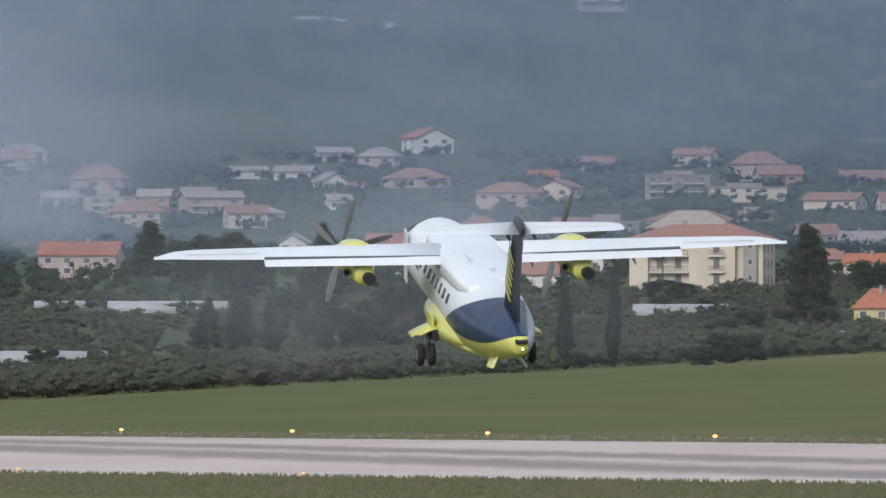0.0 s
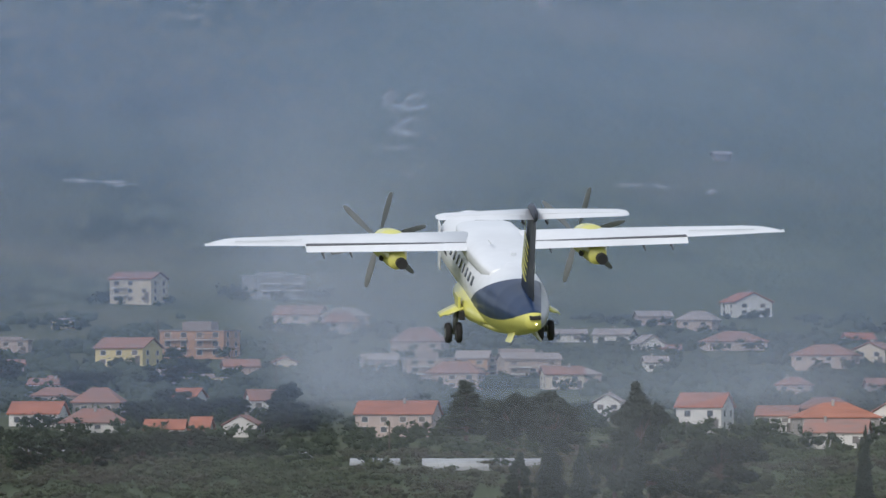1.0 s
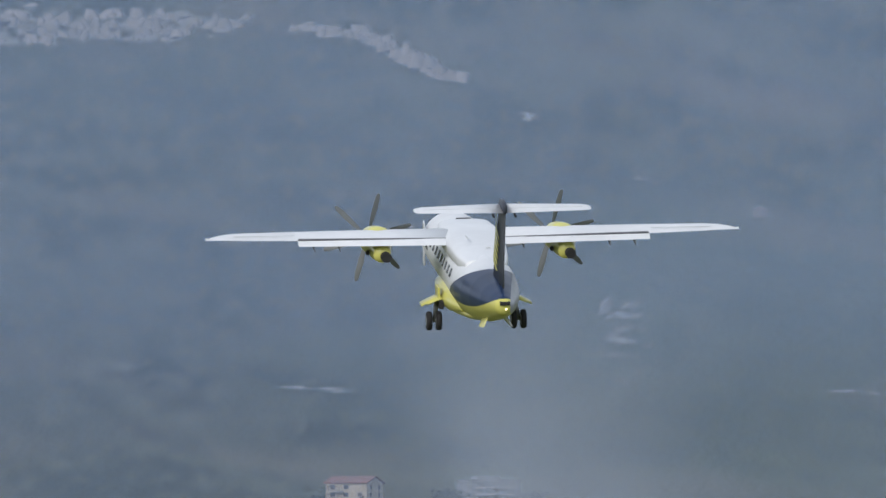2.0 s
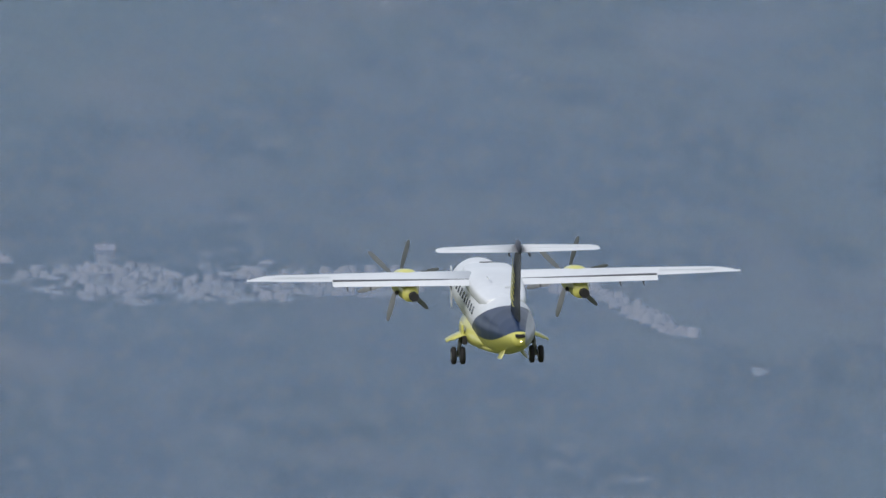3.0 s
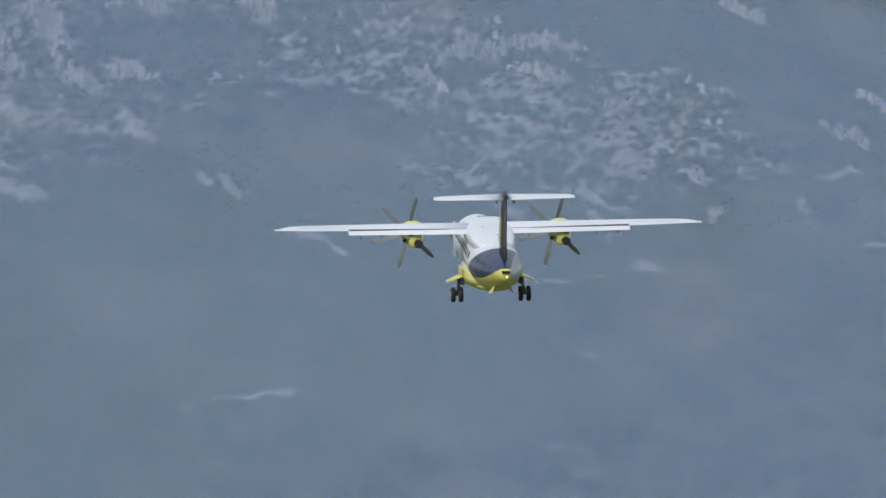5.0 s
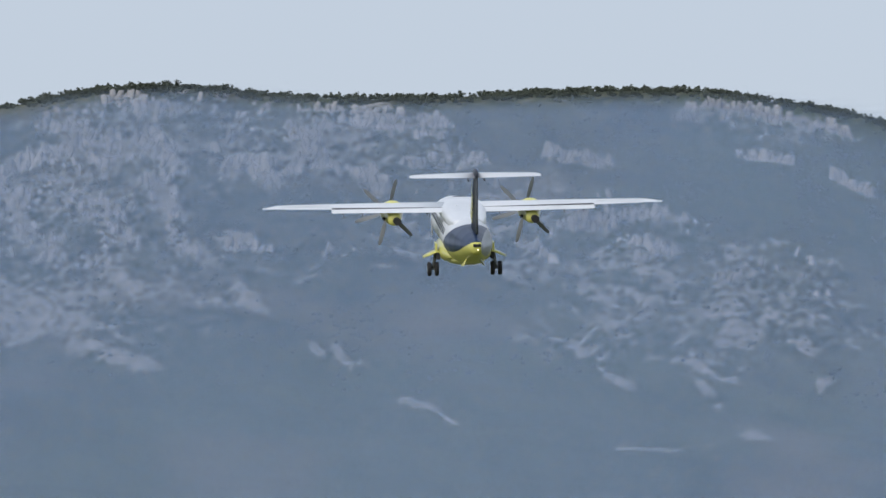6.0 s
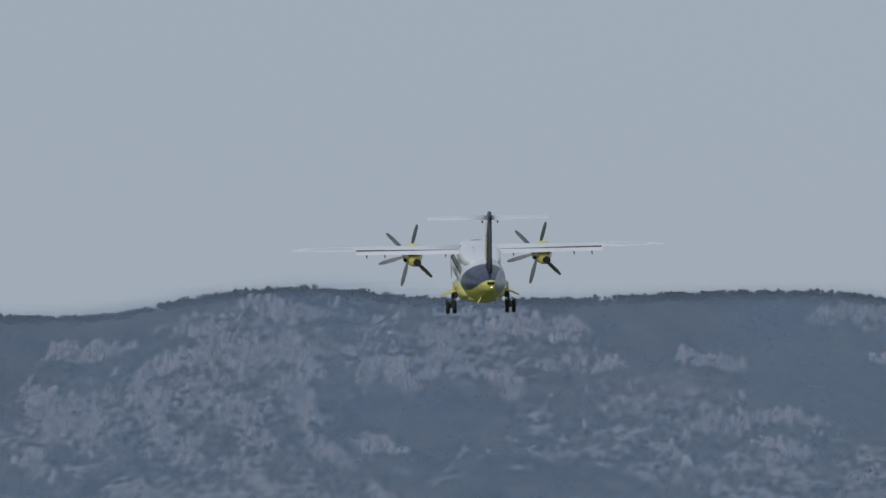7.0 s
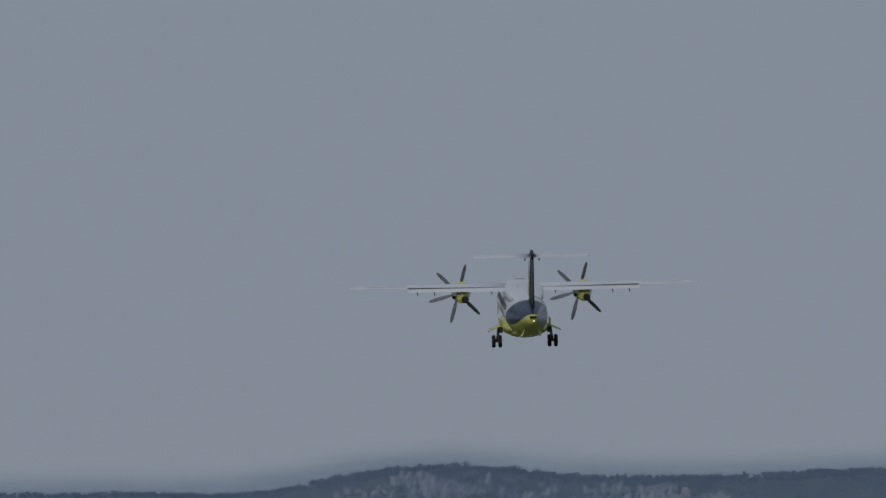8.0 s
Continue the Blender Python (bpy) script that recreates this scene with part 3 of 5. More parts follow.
def window_on(root, x, y, z, w, h, turn=0, style=0):
    """A window set 6 cm into the wall that faces -y before the turn."""
    m = pose(x, y, z, 0, 0, turn)
    bm = bmesh.new()
    t = 0.09
    box(bm, -w / 2 - t, -w / 2, -0.05, 0.04, -h / 2 - t, h / 2 + t)
    box(bm, w / 2, w / 2 + t, -0.05, 0.04, -h / 2 - t, h / 2 + t)
    box(bm, -w / 2, w / 2, -0.05, 0.04, h / 2, h / 2 + t)
    box(bm, -w / 2 - 0.06, w / 2 + 0.06, -0.12, 0.04, -h / 2 - t, -h / 2)
    bm.transform(m)
    fr = part("window", bm, FRAME, root)
    bm = box(bmesh.new(), -w / 2, w / 2, -0.02, 0.03, -h / 2, h / 2)
    bm.transform(m)
    part("pane", bm, SHUTTER if style else PANE, fr)


def balcony_on(root, x0, x1, y, z, deep=1.1):
    bm = box(bmesh.new(), x0, x1, y - deep, y, z - 0.16, z)
    b = part("balcony", bm, WALLS["white"], root)
    bm = bmesh.new()
    box(bm, x0, x1, y - deep, y - deep + 0.08, z + 0.78, z + 0.86)
    k = max(4, int((x1 - x0) / 0.4))
    for i in range(k + 1):
        x = x0 + 0.03 + (x1 - x0 - 0.06) * i / k
        box(bm, x - 0.03, x + 0.03, y - deep + 0.01, y - deep + 0.07, z, z + 0.8)
    part("railing", bm, SHUTTER, b)


WORDS = {"white": "white", "cream": "cream", "pinkish": "dusty pink", "orange": "orange", "yellow": "pale yellow", "stone": "grey-beige", "concrete": "bare grey concrete"}
ROOFWORDS = {"orange": "bright orange tile", "red": "weathered red tile", "pale": "bleached pale"}
house_dice = random.Random(11)


def house(x, y, w, h, rise, roof, wall, tile, yaw, storeys):
    """A rendered village house; (x, y) is the foot of its near wall."""
    rnd = house_dice
    d = max(5.0, min(11.0, w * rnd.uniform(0.7, 0.95)))
    if roof == "front":
        d = max(6.0, w * 1.1)
    root = new("apartment_house" if w > 18 else "house")
    cy = y + d / 2
    root.matrix_basis = pose(x, cy, height(x, cy), 0, 0, yaw)
    FOOT.append((x, cy, max(w, d) * 0.54))
    sink = 2.5
    body_h = h - (height(x, cy) - height(x, y))
    body_h = max(body_h, 1.2)
    bm = box(bmesh.new(), -w / 2, w / 2, -d / 2, d / 2, -sink, body_h)
    turned = roof == "front"
    if roof in ("gable", "front"):
        a, b = (d / 2, w / 2) if turned else (w / 2, d / 2)
        pts = [(-a, -b, body_h), (-a, b, body_h), (-a, 0, body_h + rise), (a, -b, body_h), (a, b, body_h), (a, 0, body_h + rise)]
        if turned:
            pts = [(-q, p, r) for p, q, r in pts]
        v = [bm.verts.new(p) for p in pts]
        bm.faces.new((v[0], v[2], v[1]))
        bm.faces.new((v[3], v[4], v[5]))
        bm.faces.new((v[0], v[3], v[5], v[2]))
        bm.faces.new((v[1], v[2], v[5], v[4]))
    part("wall", bm, WALLS[wall], root)
    bm = bmesh.new()
    if roof == "flat":
        box(bm, -w / 2 - 0.25, w / 2 + 0.25, -d / 2 - 0.25, d / 2 + 0.25, body_h, body_h + 0.22)
        box(bm, -w * 0.25, w * 0.2, -d * 0.1, d * 0.35, body_h + 0.22, body_h + 0.3 + rise * 0.7)
        part("roof", bm, WALLS["concrete"] if wall == "concrete" else TILES["pale"], root)
    else:
        if turned:
            gable(bm, d, w, body_h + 0.03, rise)
            bm.transform(pose(0, 0, 0, 0, 0, 90))
        else:
            gable(bm, w, d, body_h + 0.03, rise, hip=min(w, d) * 0.42 if roof == "hip" else 0.0)
        rf = part("roof", bm, TILES[tile], root)
        cx, cz = rnd.uniform(-0.3, 0.3) * (d if turned else w), body_h + rise * 0.6
        if rnd.random() < 0.45:
            bm = box(bmesh.new(), -0.2, 0.2, -0.2, 0.2, 0, rise * 0.4 + 0.55)
            box(bm, -0.26, 0.26, -0.26, 0.26, rise * 0.4 + 0.55, rise * 0.4 + 0.62)
            bm.transform(pose(0, cx, cz) if turned else pose(cx, -d * 0.12, cz))
            part("chimney", bm, WALLS["stone"], rf)
    # windows
    n = max(2, min(6, int(w / 2.6)))
    st = max(1, storeys)
    sh = body_h / st
    wh = min(1.35, sh * 0.5)
    if sh > 0.7:
        for j in range(st):
            z = sh * (j + 0.55)
            for i in range(n):
                if rnd.random() < 0.14:
                    continue
                window_on(root, -w / 2 + w * (i + 0.5) / n, -d / 2, z, min(0.95, w / n * 0.42), wh, 0, rnd.random() < 0.5)
            for i in range(2):
                window_on(root, (w / 2 if yaw < 0 else -w / 2), -d / 4 + i * d / 2, z, 0.85, wh, 90 if yaw < 0 else -90, rnd.random() < 0.5)
            if j and storeys >= 3:
                balcony_on(root, -w * 0.42, -w * 0.05, -d / 2, sh * j + 0.05)
                if w > 9:
                    balcony_on(root, w * 0.08, w * 0.4, -d / 2, sh * j + 0.05)
        bm = box(bmesh.new(), -0.45, 0.45, -0.06, 0.05, 0, min(2.0, body_h * 0.6))
        bm.transform(pose(w * 0.46 - 0.6, -d / 2, 0))
        part("door", bm, SHUTTER, root)
    tagged(root, "%s rendered house with %s roof" % (WORDS[wall], "flat" if roof == "flat" else ROOFWORDS[tile]), "house", group="village houses")


def apartment_house(x, y, w, h, rise, yaw):
    """The three-storey block with projecting bays, loggias and a hipped roof."""
    d = 11.0
    root = new("apartment_house")
    cy = y + d / 2
    root.matrix_basis = pose(x, cy, height(x, cy), 0, 0, yaw)
    FOOT.append((x, cy, w * 0.62))
    top = h - (height(x, cy) - height(x, y))
    sh = top / 3
    f = -d / 2
    bm = box(bmesh.new(), -w / 2, w / 2, f + 1.0, d / 2, -2.5, top)
    body = part("wall", bm, WALLS["cream"], root)
    for a, b in ((-0.5, -0.36), (-0.05, 0.06), (0.06, 0.3)):
        part("bay_wall", box(bmesh.new(), a * w, b * w - 0.01, f, f + 1.0, -2.5, top - 0.02), WALLS["cream"], root)
    part("stair_wall", box(bmesh.new(), 0.36 * w, 0.46 * w, f + 0.35, f + 1.0, -2.5, top - 0.02), WALLS["stone"], root, "grey stair wall")
    rf = part("roof", gable(bmesh.new(), w, d, top + 0.03, rise, over=0.7, hip=w * 0.3), TILES["red"], root, "weathered red hipped tile roof")
    for cx in (-0.15, 0.18):
        bm = box(bmesh.new(), -0.35, 0.35, -0.3, 0.3, 0, 1.5)
        box(bm, -0.45, 0.45, -0.4, 0.4, 1.5, 1.62)
        bm.transform(pose(cx * w, 1.2, top + rise * 0.6))
        part("chimney", bm, WALLS["stone"], rf)
    for j in range(3):
        z = sh * (j + 0.52)
        for cx in (-0.28, -0.14):
            window_on(root, cx * w, f + 1.0, z, 0.95, sh * 0.58, 0, 1)
        window_on(root, 0.16 * w, f, z, 0.95, sh * 0.58, 0, 1)
        window_on(root, 0.41 * w, f + 0.35, z + 0.3, 0.6, sh * 0.3, 0, 0)
        for k in range(3):
            window_on(root, w / 2, f + 2.6 + 2.8 * k, z, 0.9, sh * 0.5, 90, 1)
        if j:
            balcony_on(root, -0.355 * w, -0.055 * w, f + 1.0, sh * j + 0.05, 1.3)
            balcony_on(root, 0.1 * w, 0.22 * w, f, sh * j + 0.05, 0.7)
    tagged(root, "cream three-storey apartment house with hipped red tile roof", "house", group="village houses")


house(-65.2, 2692.0, 6.0, 2.1, 1.2, "gable", "pinkish", "pale", 8, 2)
house(-50.6, 2624.0, 8.7, 2.8, 1.9, "hip", "pinkish", "red", -10, 2)
house(-40.8, 2668.0, 13.0, 3.7, 1.8, "flat", "pinkish", "pale", 6, 3)
house(-23.4, 2512.0, 4.3, 2.9, 1.4, "front", "white", "pale", -8, 2)
house(-17.8, 2696.0, 3.9, 1.5, 1.1, "gable", "white", "pale", 8, 1)
house(-32.8, 2628.0, 6.6, 2.4, 1.4, "gable", "cream", "red", 12, 2)
house(6.1, 2596.0, 5.5, 2.0, 1.3, "hip", "pinkish", "red", -6, 2)
house(21.8, 2596.0, 7.4, 1.8, 1.3, "gable", "stone", "red", 8, 2)
house(52.0, 2656.0, 6.4, 1.5, 0.9, "flat", "pinkish", "pale", -5, 1)
house(77.3, 2664.0, 8.0, 2.7, 1.7, "gable", "cream", "red", 10, 2)
house(-30.4, 2636.0, 7.5, 2.1, 1.1, "hip", "pinkish", "pale", 6, 2)
house(-88.2, 2668.0, 5.8, 2.0, 1.3, "gable", "pinkish", "red", 8, 2)
house(-117.9, 2612.0, 6.6, 1.3, 1.1, "gable", "white", "red", -9, 1)
house(-127.8, 2680.0, 3.9, 1.7, 1.0, "gable", "stone", "red", 6, 1)
house(-131.5, 2632.0, 4.4, 1.1, 1.1, "hip", "pinkish", "red", 8, 1)
house(-56.4, 2472.0, 12.2, 3.5, 2.1, "gable", "pinkish", "orange", -8, 2)
apartment_house(39.4, 2404.0, 20.4, 7.6, 2.2, -12)
house(38.3, 2440.0, 12.6, 7.8, 2.6, "hip", "cream", "pale", 6, 3)
house(-2.8, 2880.0, 7.2, 2.7, 1.8, "front", "white", "orange", 20, 2)
house(-19.7, 2856.0, 6.1, 1.5, 1.0, "gable", "pinkish", "pale", 10, 1)
house(-11.2, 2824.0, 6.6, 2.6, 1.6, "hip", "pinkish", "pale", -15, 2)
house(-34.8, 2800.0, 7.0, 1.3, 0.8, "gable", "white", "pale", 5, 1)
house(-26.0, 2796.0, 6.6, 1.4, 1.1, "gable", "white", "pale", -12, 1)
house(-19.6, 2748.0, 4.3, 2.3, 1.6, "front", "white", "pale", 18, 2)
house(-15.7, 2748.0, 3.5, 1.2, 0.8, "gable", "white", "red", 0, 1)
house(-4.7, 2772.0, 11.1, 1.2, 1.8, "hip", "pinkish", "red", 6, 1)
house(11.5, 2700.0, 10.4, 2.6, 1.8, "hip", "pinkish", "red", -10, 2)
house(17.4, 2780.0, 4.8, 1.4, 1.2, "gable", "white", "orange", 14, 1)
house(20.1, 2712.0, 5.8, 2.9, 1.4, "front", "cream", "red", -20, 2)
house(27.4, 2824.0, 5.6, 1.4, 1.2, "gable", "white", "red", 8, 1)
house(45.3, 2840.0, 6.9, 2.0, 1.2, "gable", "cream", "red", -14, 2)
house(55.5, 2792.0, 9.2, 3.0, 2.2, "hip", "pinkish", "red", 4, 2)
house(40.8, 2728.0, 11.3, 4.4, 0.8, "flat", "stone", "pale", -6, 3)
house(52.2, 2724.0, 13.2, 2.5, 0.8, "flat", "cream", "pale", 3, 2)
house(58.6, 2768.0, 7.5, 2.4, 1.6, "gable", "orange", "red", 10, 2)
house(66.3, 2676.0, 9.0, 2.5, 1.3, "gable", "cream", "red", -16, 2)
house(73.4, 2772.0, 8.1, 1.6, 1.4, "gable", "stone", "red", 12, 1)
house(41.2, 2620.0, 14.0, 1.4, 1.8, "hip", "pinkish", "red", -10, 1)
house(-75.9, 2828.0, 6.2, 2.0, 2.0, "hip", "pinkish", "red", 6, 2)
house(-59.4, 2740.0, 9.0, 3.1, 2.5, "hip", "pinkish", "red", -10, 2)
house(-55.9, 2656.0, 8.1, 4.0, 1.3, "flat", "pinkish", "pale", 8, 3)
house(-48.4, 2664.0, 5.3, 3.6, 1.3, "gable", "orange", "pale", -6, 3)
house(-38.9, 2656.0, 9.7, 3.8, 1.1, "gable", "pinkish", "pale", 10, 3)
house(61.0, 2220.0, 5.5, 3.5, 2.7, "hip", "yellow", "orange", -20, 2)
house(60.1, 2552.0, 6.4, 2.0, 1.8, "gable", "pinkish", "red", 15, 2)
house(67.2, 2532.0, 7.0, 1.8, 1.6, "gable", "pinkish", "pale", -10, 2)
house(59.1, 2452.0, 7.0, 2.1, 1.6, "hip", "stone", "red", 5, 2)
house(65.6, 2436.0, 6.9, 2.1, 1.4, "gable", "cream", "orange", -18, 2)
house(-7.9, 2472.0, 7.5, 3.9, 2.3, "gable", "white", "orange", -18, 2)
house(12.6, 2456.0, 12.3, 2.8, 2.3, "hip", "stone", "orange", 10, 1)
house(22.0, 2464.0, 8.1, 2.1, 2.6, "front", "white", "red", -14, 1)
house(12.9, 2416.0, 9.5, 2.3, 2.1, "gable", "white", "red", -6, 1)
house(27.1, 2592.0, 9.3, 2.6, 1.5, "flat", "stone", "pale", 6, 2)
house(3.7, 2468.0, 6.2, 2.6, 1.6, "gable", "white", "red", -10, 2)
house(11.2, 2476.0, 8.8, 3.2, 1.8, "hip", "pinkish", "red", 8, 2)
house(-116.0, 2916.0, 8.6, 4.6, 1.3, "gable", "cream", "red", -24, 3)
house(-91.2, 2928.0, 9.7, 4.3, 0.8, "flat", "concrete", "pale", 20, 3)
house(-83.4, 2840.0, 8.4, 2.7, 1.7, "gable", "pinkish", "red", -14, 2)
house(-75.3, 2836.0, 8.0, 2.7, 1.5, "hip", "pinkish", "pale", 10, 2)
house(-98.1, 2744.0, 11.9, 4.9, 2.0, "flat", "orange", "pale", -18, 3)
house(-114.7, 2776.0, 6.6, 1.4, 0.8, "flat", "white", "pale", 8, 1)
house(-109.2, 2712.0, 9.0, 3.3, 1.8, "gable", "yellow", "red", -22, 2)
house(-126.4, 2844.0, 4.7, 0.8, 0.6, "flat", "yellow", "pale", 5, 1)
house(-130.8, 2752.0, 5.2, 2.8, 0.6, "flat", "pinkish", "pale", -6, 2)
house(-115.1, 2624.0, 7.2, 1.2, 1.0, "gable", "white", "red", 12, 1)
house(-114.8, 2504.0, 8.1, 1.9, 2.0, "gable", "white", "orange", -12, 1)
house(-115.0, 2564.0, 7.4, 1.7, 1.3, "hip", "pinkish", "red", 6, 1)
house(-106.1, 2528.0, 7.7, 2.4, 2.4, "hip", "stone", "red", -8, 1)
house(-105.2, 2488.0, 9.9, 1.4, 2.2, "hip", "white", "red", 10, 1)
house(-93.1, 2472.0, 6.1, 1.1, 1.6, "gable", "white", "orange", -4, 1)
house(-98.9, 2648.0, 5.0, 1.9, 0.8, "gable", "stone", "pale", 12, 2)
house(-92.1, 2544.0, 3.9, 2.4, 1.5, "gable", "white", "orange", -20, 2)
house(-93.1, 2640.0, 7.4, 1.0, 0.7, "flat", "yellow", "pale", 4, 1)
house(-80.9, 2476.0, 5.5, 1.8, 1.6, "front", "white", "red", -10, 1)
house(-79.5, 2524.0, 4.9, 2.9, 1.8, "gable", "white", "red", 14, 2)
house(-81.6, 2692.0, 3.9, 1.7, 1.0, "front", "cream", "red", 8, 1)
house(-87.4, 2472.0, 2.9, 1.1, 2.0, "gable", "stone", "orange", -8, 1)
house(-145.8, 2676.0, 10.1, 7.0, 2.5, "gable", "orange", "red", -18, 3)
house(-137.8, 2712.0, 10.2, 2.1, 1.6, "gable", "white", "red", 12, 1)
house(-132.4, 2756.0, 6.4, 2.6, 0.6, "flat", "pinkish", "pale", -8, 2)
house(31.8, 3108.0, 10.0, 3.9, 0.9, "flat", "stone", "pale", -8, 3)
house(-46.6, 3304.0, 2.9, 1.0, 0.6, "flat", "stone", "pale", 4, 1)
house(-253.0, 3522.0, 4.0, 1.9, 1.5, "gable", "stone", "pale", 10, 1)
house(-8.6, 3124.0, 3.1, 0.9, 0.6, "gable", "stone", "pale", 10, 1)



# ---- greenhouses and sheds with long white sheets ----
def greenhouse(x, y, w, h):
    root = new("greenhouse")
    root.matrix_basis = pose(x, y + 2, height(x, y + 2) - 0.1)
    FOOT.append((x, y + 2, w * 0.5))
    d = 5.0
    bm = bmesh.new()
    rings = []
    k = max(2, int(w / 2))
    for i in range(k + 1):
        px = -w / 2 + w * i / k
        sag = 0.04 * math.sin(i * 2.1)
        arc = [(px, -d / 2 * math.cos(a * math.pi / 10), 0.35 * h + (0.75 * h + sag) * math.sin(a * math.pi / 10)) for a in range(11)]
        rings.append([(px, -d / 2, 0)] + arc + [(px, d / 2, 0)])
    loft(bm, rings)
    part("sheet", bm, SHEET, root, smooth=False)
    for i in range(0, k + 1):
        px = -w / 2 + w * i / k
        bm = bmesh.new()
        box(bm, px - 0.05, px + 0.05, -d / 2 - 0.05, -d / 2 + 0.03, 0, 0.4 * h)
        part("hoop_post", bm, STEEL, root)
    tagged(root, "long low greenhouse under dull white plastic sheeting", "greenhouse", group="greenhouses in the fields")


greenhouse(-41.4, 2382.0, 18.0, 1.7)
greenhouse(-56.0, 2282.0, 15.4, 1.6)
greenhouse(-58.1, 2402.0, 7.7, 1.0)
greenhouse(-109.3, 2426.0, 9.8, 1.7)
greenhouse(-68.6, 2418.0, 4.9, 1.3)
greenhouse(34.9, 2326.0, 14.1, 1.6)
greenhouse(-69.6, 2282.0, 18.4, 1.9)
greenhouse(54.7, 2074.0, 6.5, 2.2)



# ---- trees ----
def leaf_cloud(clumps, count, size, rnd, flat=1.0):
    """Small leaf sprays spread through ellipsoid clumps: lists of corners and faces."""
    vs, fs = [], []
    total = sum(c[3] * c[3] for c in clumps)
    for cx, cy, cz, r, rz in clumps:
        for _ in range(max(6, int(count * r * r / total))):
            while True:
                p = Vector((rnd.uniform(-1, 1), rnd.uniform(-1, 1), rnd.uniform(-1, 1)))
                if 0.15 < p.length < 1:
                    break
            p = p * (0.55 + 0.45 * rnd.random()) / max(p.length ** 0.5, 0.3)
            o = Vector((cx + p.x * r, cy + p.y * r, cz + p.z * rz))
            out = (p.normalized() + Vector((rnd.gauss(0, 0.45), rnd.gauss(0, 0.45), rnd.gauss(0, 0.45) + 0.25))).normalized()
            a = out.cross(Vector((rnd.gauss(0, 1), rnd.gauss(0, 1), rnd.gauss(0, 1) * flat))).normalized()
            b = out.cross(a)
            s = size * rnd.uniform(0.6, 1.35)
            i = len(vs)
            vs += [tuple(o - a * s), tuple(o + b * s * 0.6), tuple(o + a * s), tuple(o - b * s * 0.55 + a.cross(b) * s * 0.25)]
            fs.append((i, i + 1, i + 2, i + 3))
    return vs, fs


def clump_bodies(clumps, rnd, fill=0.8, fine=False):
    """Dented bodies of foliage inside the sprays."""
    bm = bmesh.new()
    bmesh.ops.create_icosphere(bm, subdivisions=2 if fine else 1, radius=1)
    ico = [v.co.copy() for v in bm.verts]
    tri = [tuple(v.index for v in f.verts) for f in bm.faces]
    bm.free()
    vs, fs = [], []
    for cx, cy, cz, r, rz in clumps:
        k = len(vs)
        for p in ico:
            q = fill * (1 + rnd.uniform(-0.28, 0.28))
            vs.append((cx + p.x * r * q, cy + p.y * r * q, cz + p.z * rz * q))
        fs += [tuple(i + k for i in t) for t in tri]
    return vs, fs


def joined(a, b):
    k = len(a[0])
    return a[0] + b[0], a[1] + [tuple(i + k for i in f) for f in b[1]]


def tree_kind(kind, seed):
    """One tree of height 1 to be scaled: trunk with limbs, and crown."""
    rnd = random.Random(seed)
    H = 8.0
    root = new({"cypress": "cypress_tree", "fir": "conifer_tree", "broad": "broadleaf_tree"}[kind])
    bm = bmesh.new()
    tube(bm, (0, 0, -0.5), (0, 0, H * (0.9 if kind != "broad" else 0.5)), 0.24, 0.05, 10)
    clumps = []
    if kind == "cypress":
        for i in range(15):
            z = 0.5 + (H - 0.7) * i / 14
            r = 1.0 * min(1, (i + 2) / 5) * (1 - (i / 14.6) ** 1.8) + 0.1
            clumps.append((rnd.uniform(-0.14, 0.14), rnd.uniform(-0.14, 0.14), z, r, 0.65))
        vs, fs = leaf_cloud(clumps, 6000, 0.15, rnd, 2.0)
    elif kind == "fir":
        for i in range(11):
            z = 1.4 + (H - 1.9) * i / 10
            reach = 2.3 * (1 - (i / 10.5) ** 1.3) + 0.25
            for j in range(6):
                a = rnd.uniform(0, 6.28)
                q = reach * rnd.uniform(0.45, 1.0)
                tube(bm, (0, 0, z), (q * math.cos(a), q * math.sin(a), z + 0.2), 0.06, 0.02, 6)
                clumps.append((q * math.cos(a), q * math.sin(a), z + rnd.uniform(-0.2, 0.4), 0.55 + reach * 0.14, 0.42))
        vs, fs = leaf_cloud(clumps, 8000, 0.16, rnd)
    else:
        for i in range(26):
            a, q = rnd.uniform(0, 6.28), 2.7 * math.sqrt(rnd.random())
            z = H * (0.36 + 0.5 * rnd.random()) - q * 0.25
            tube(bm, (0, 0, H * 0.3), (q * math.cos(a) * 0.8, q * math.sin(a) * 0.8, z), 0.09, 0.03, 6)
            clumps.append((q * math.cos(a), q * math.sin(a), z, rnd.uniform(0.7, 1.25), rnd.uniform(0.6, 1.1)))
        for i in range(8):
            a, q = rnd.uniform(0, 6.28), rnd.uniform(0.5, 2.4)
            clumps.append((q * math.cos(a), q * math.sin(a), rnd.uniform(0.6, 2.4), 0.9, 0.8))
        vs, fs = leaf_cloud(clumps, 8000, 0.18, rnd)
    vs, fs = joined((vs, fs), clump_bodies(clumps, rnd, 0.7))
    part("trunk", bm, BARK, root)
    cr = from_arrays("crown", vs, fs, CYPRESS if kind == "cypress" else LEAF)
    cr.parent = root
    tagged(root, {"cypress": "slim dark green cypress tree", "fir": "dark conifer with ragged tiered crown", "broad": "dark green broadleaf tree with dense uneven crown"}[kind], "tree", group="trees before the village")
    return root


TREES = {}
tree_dice = random.Random(5)


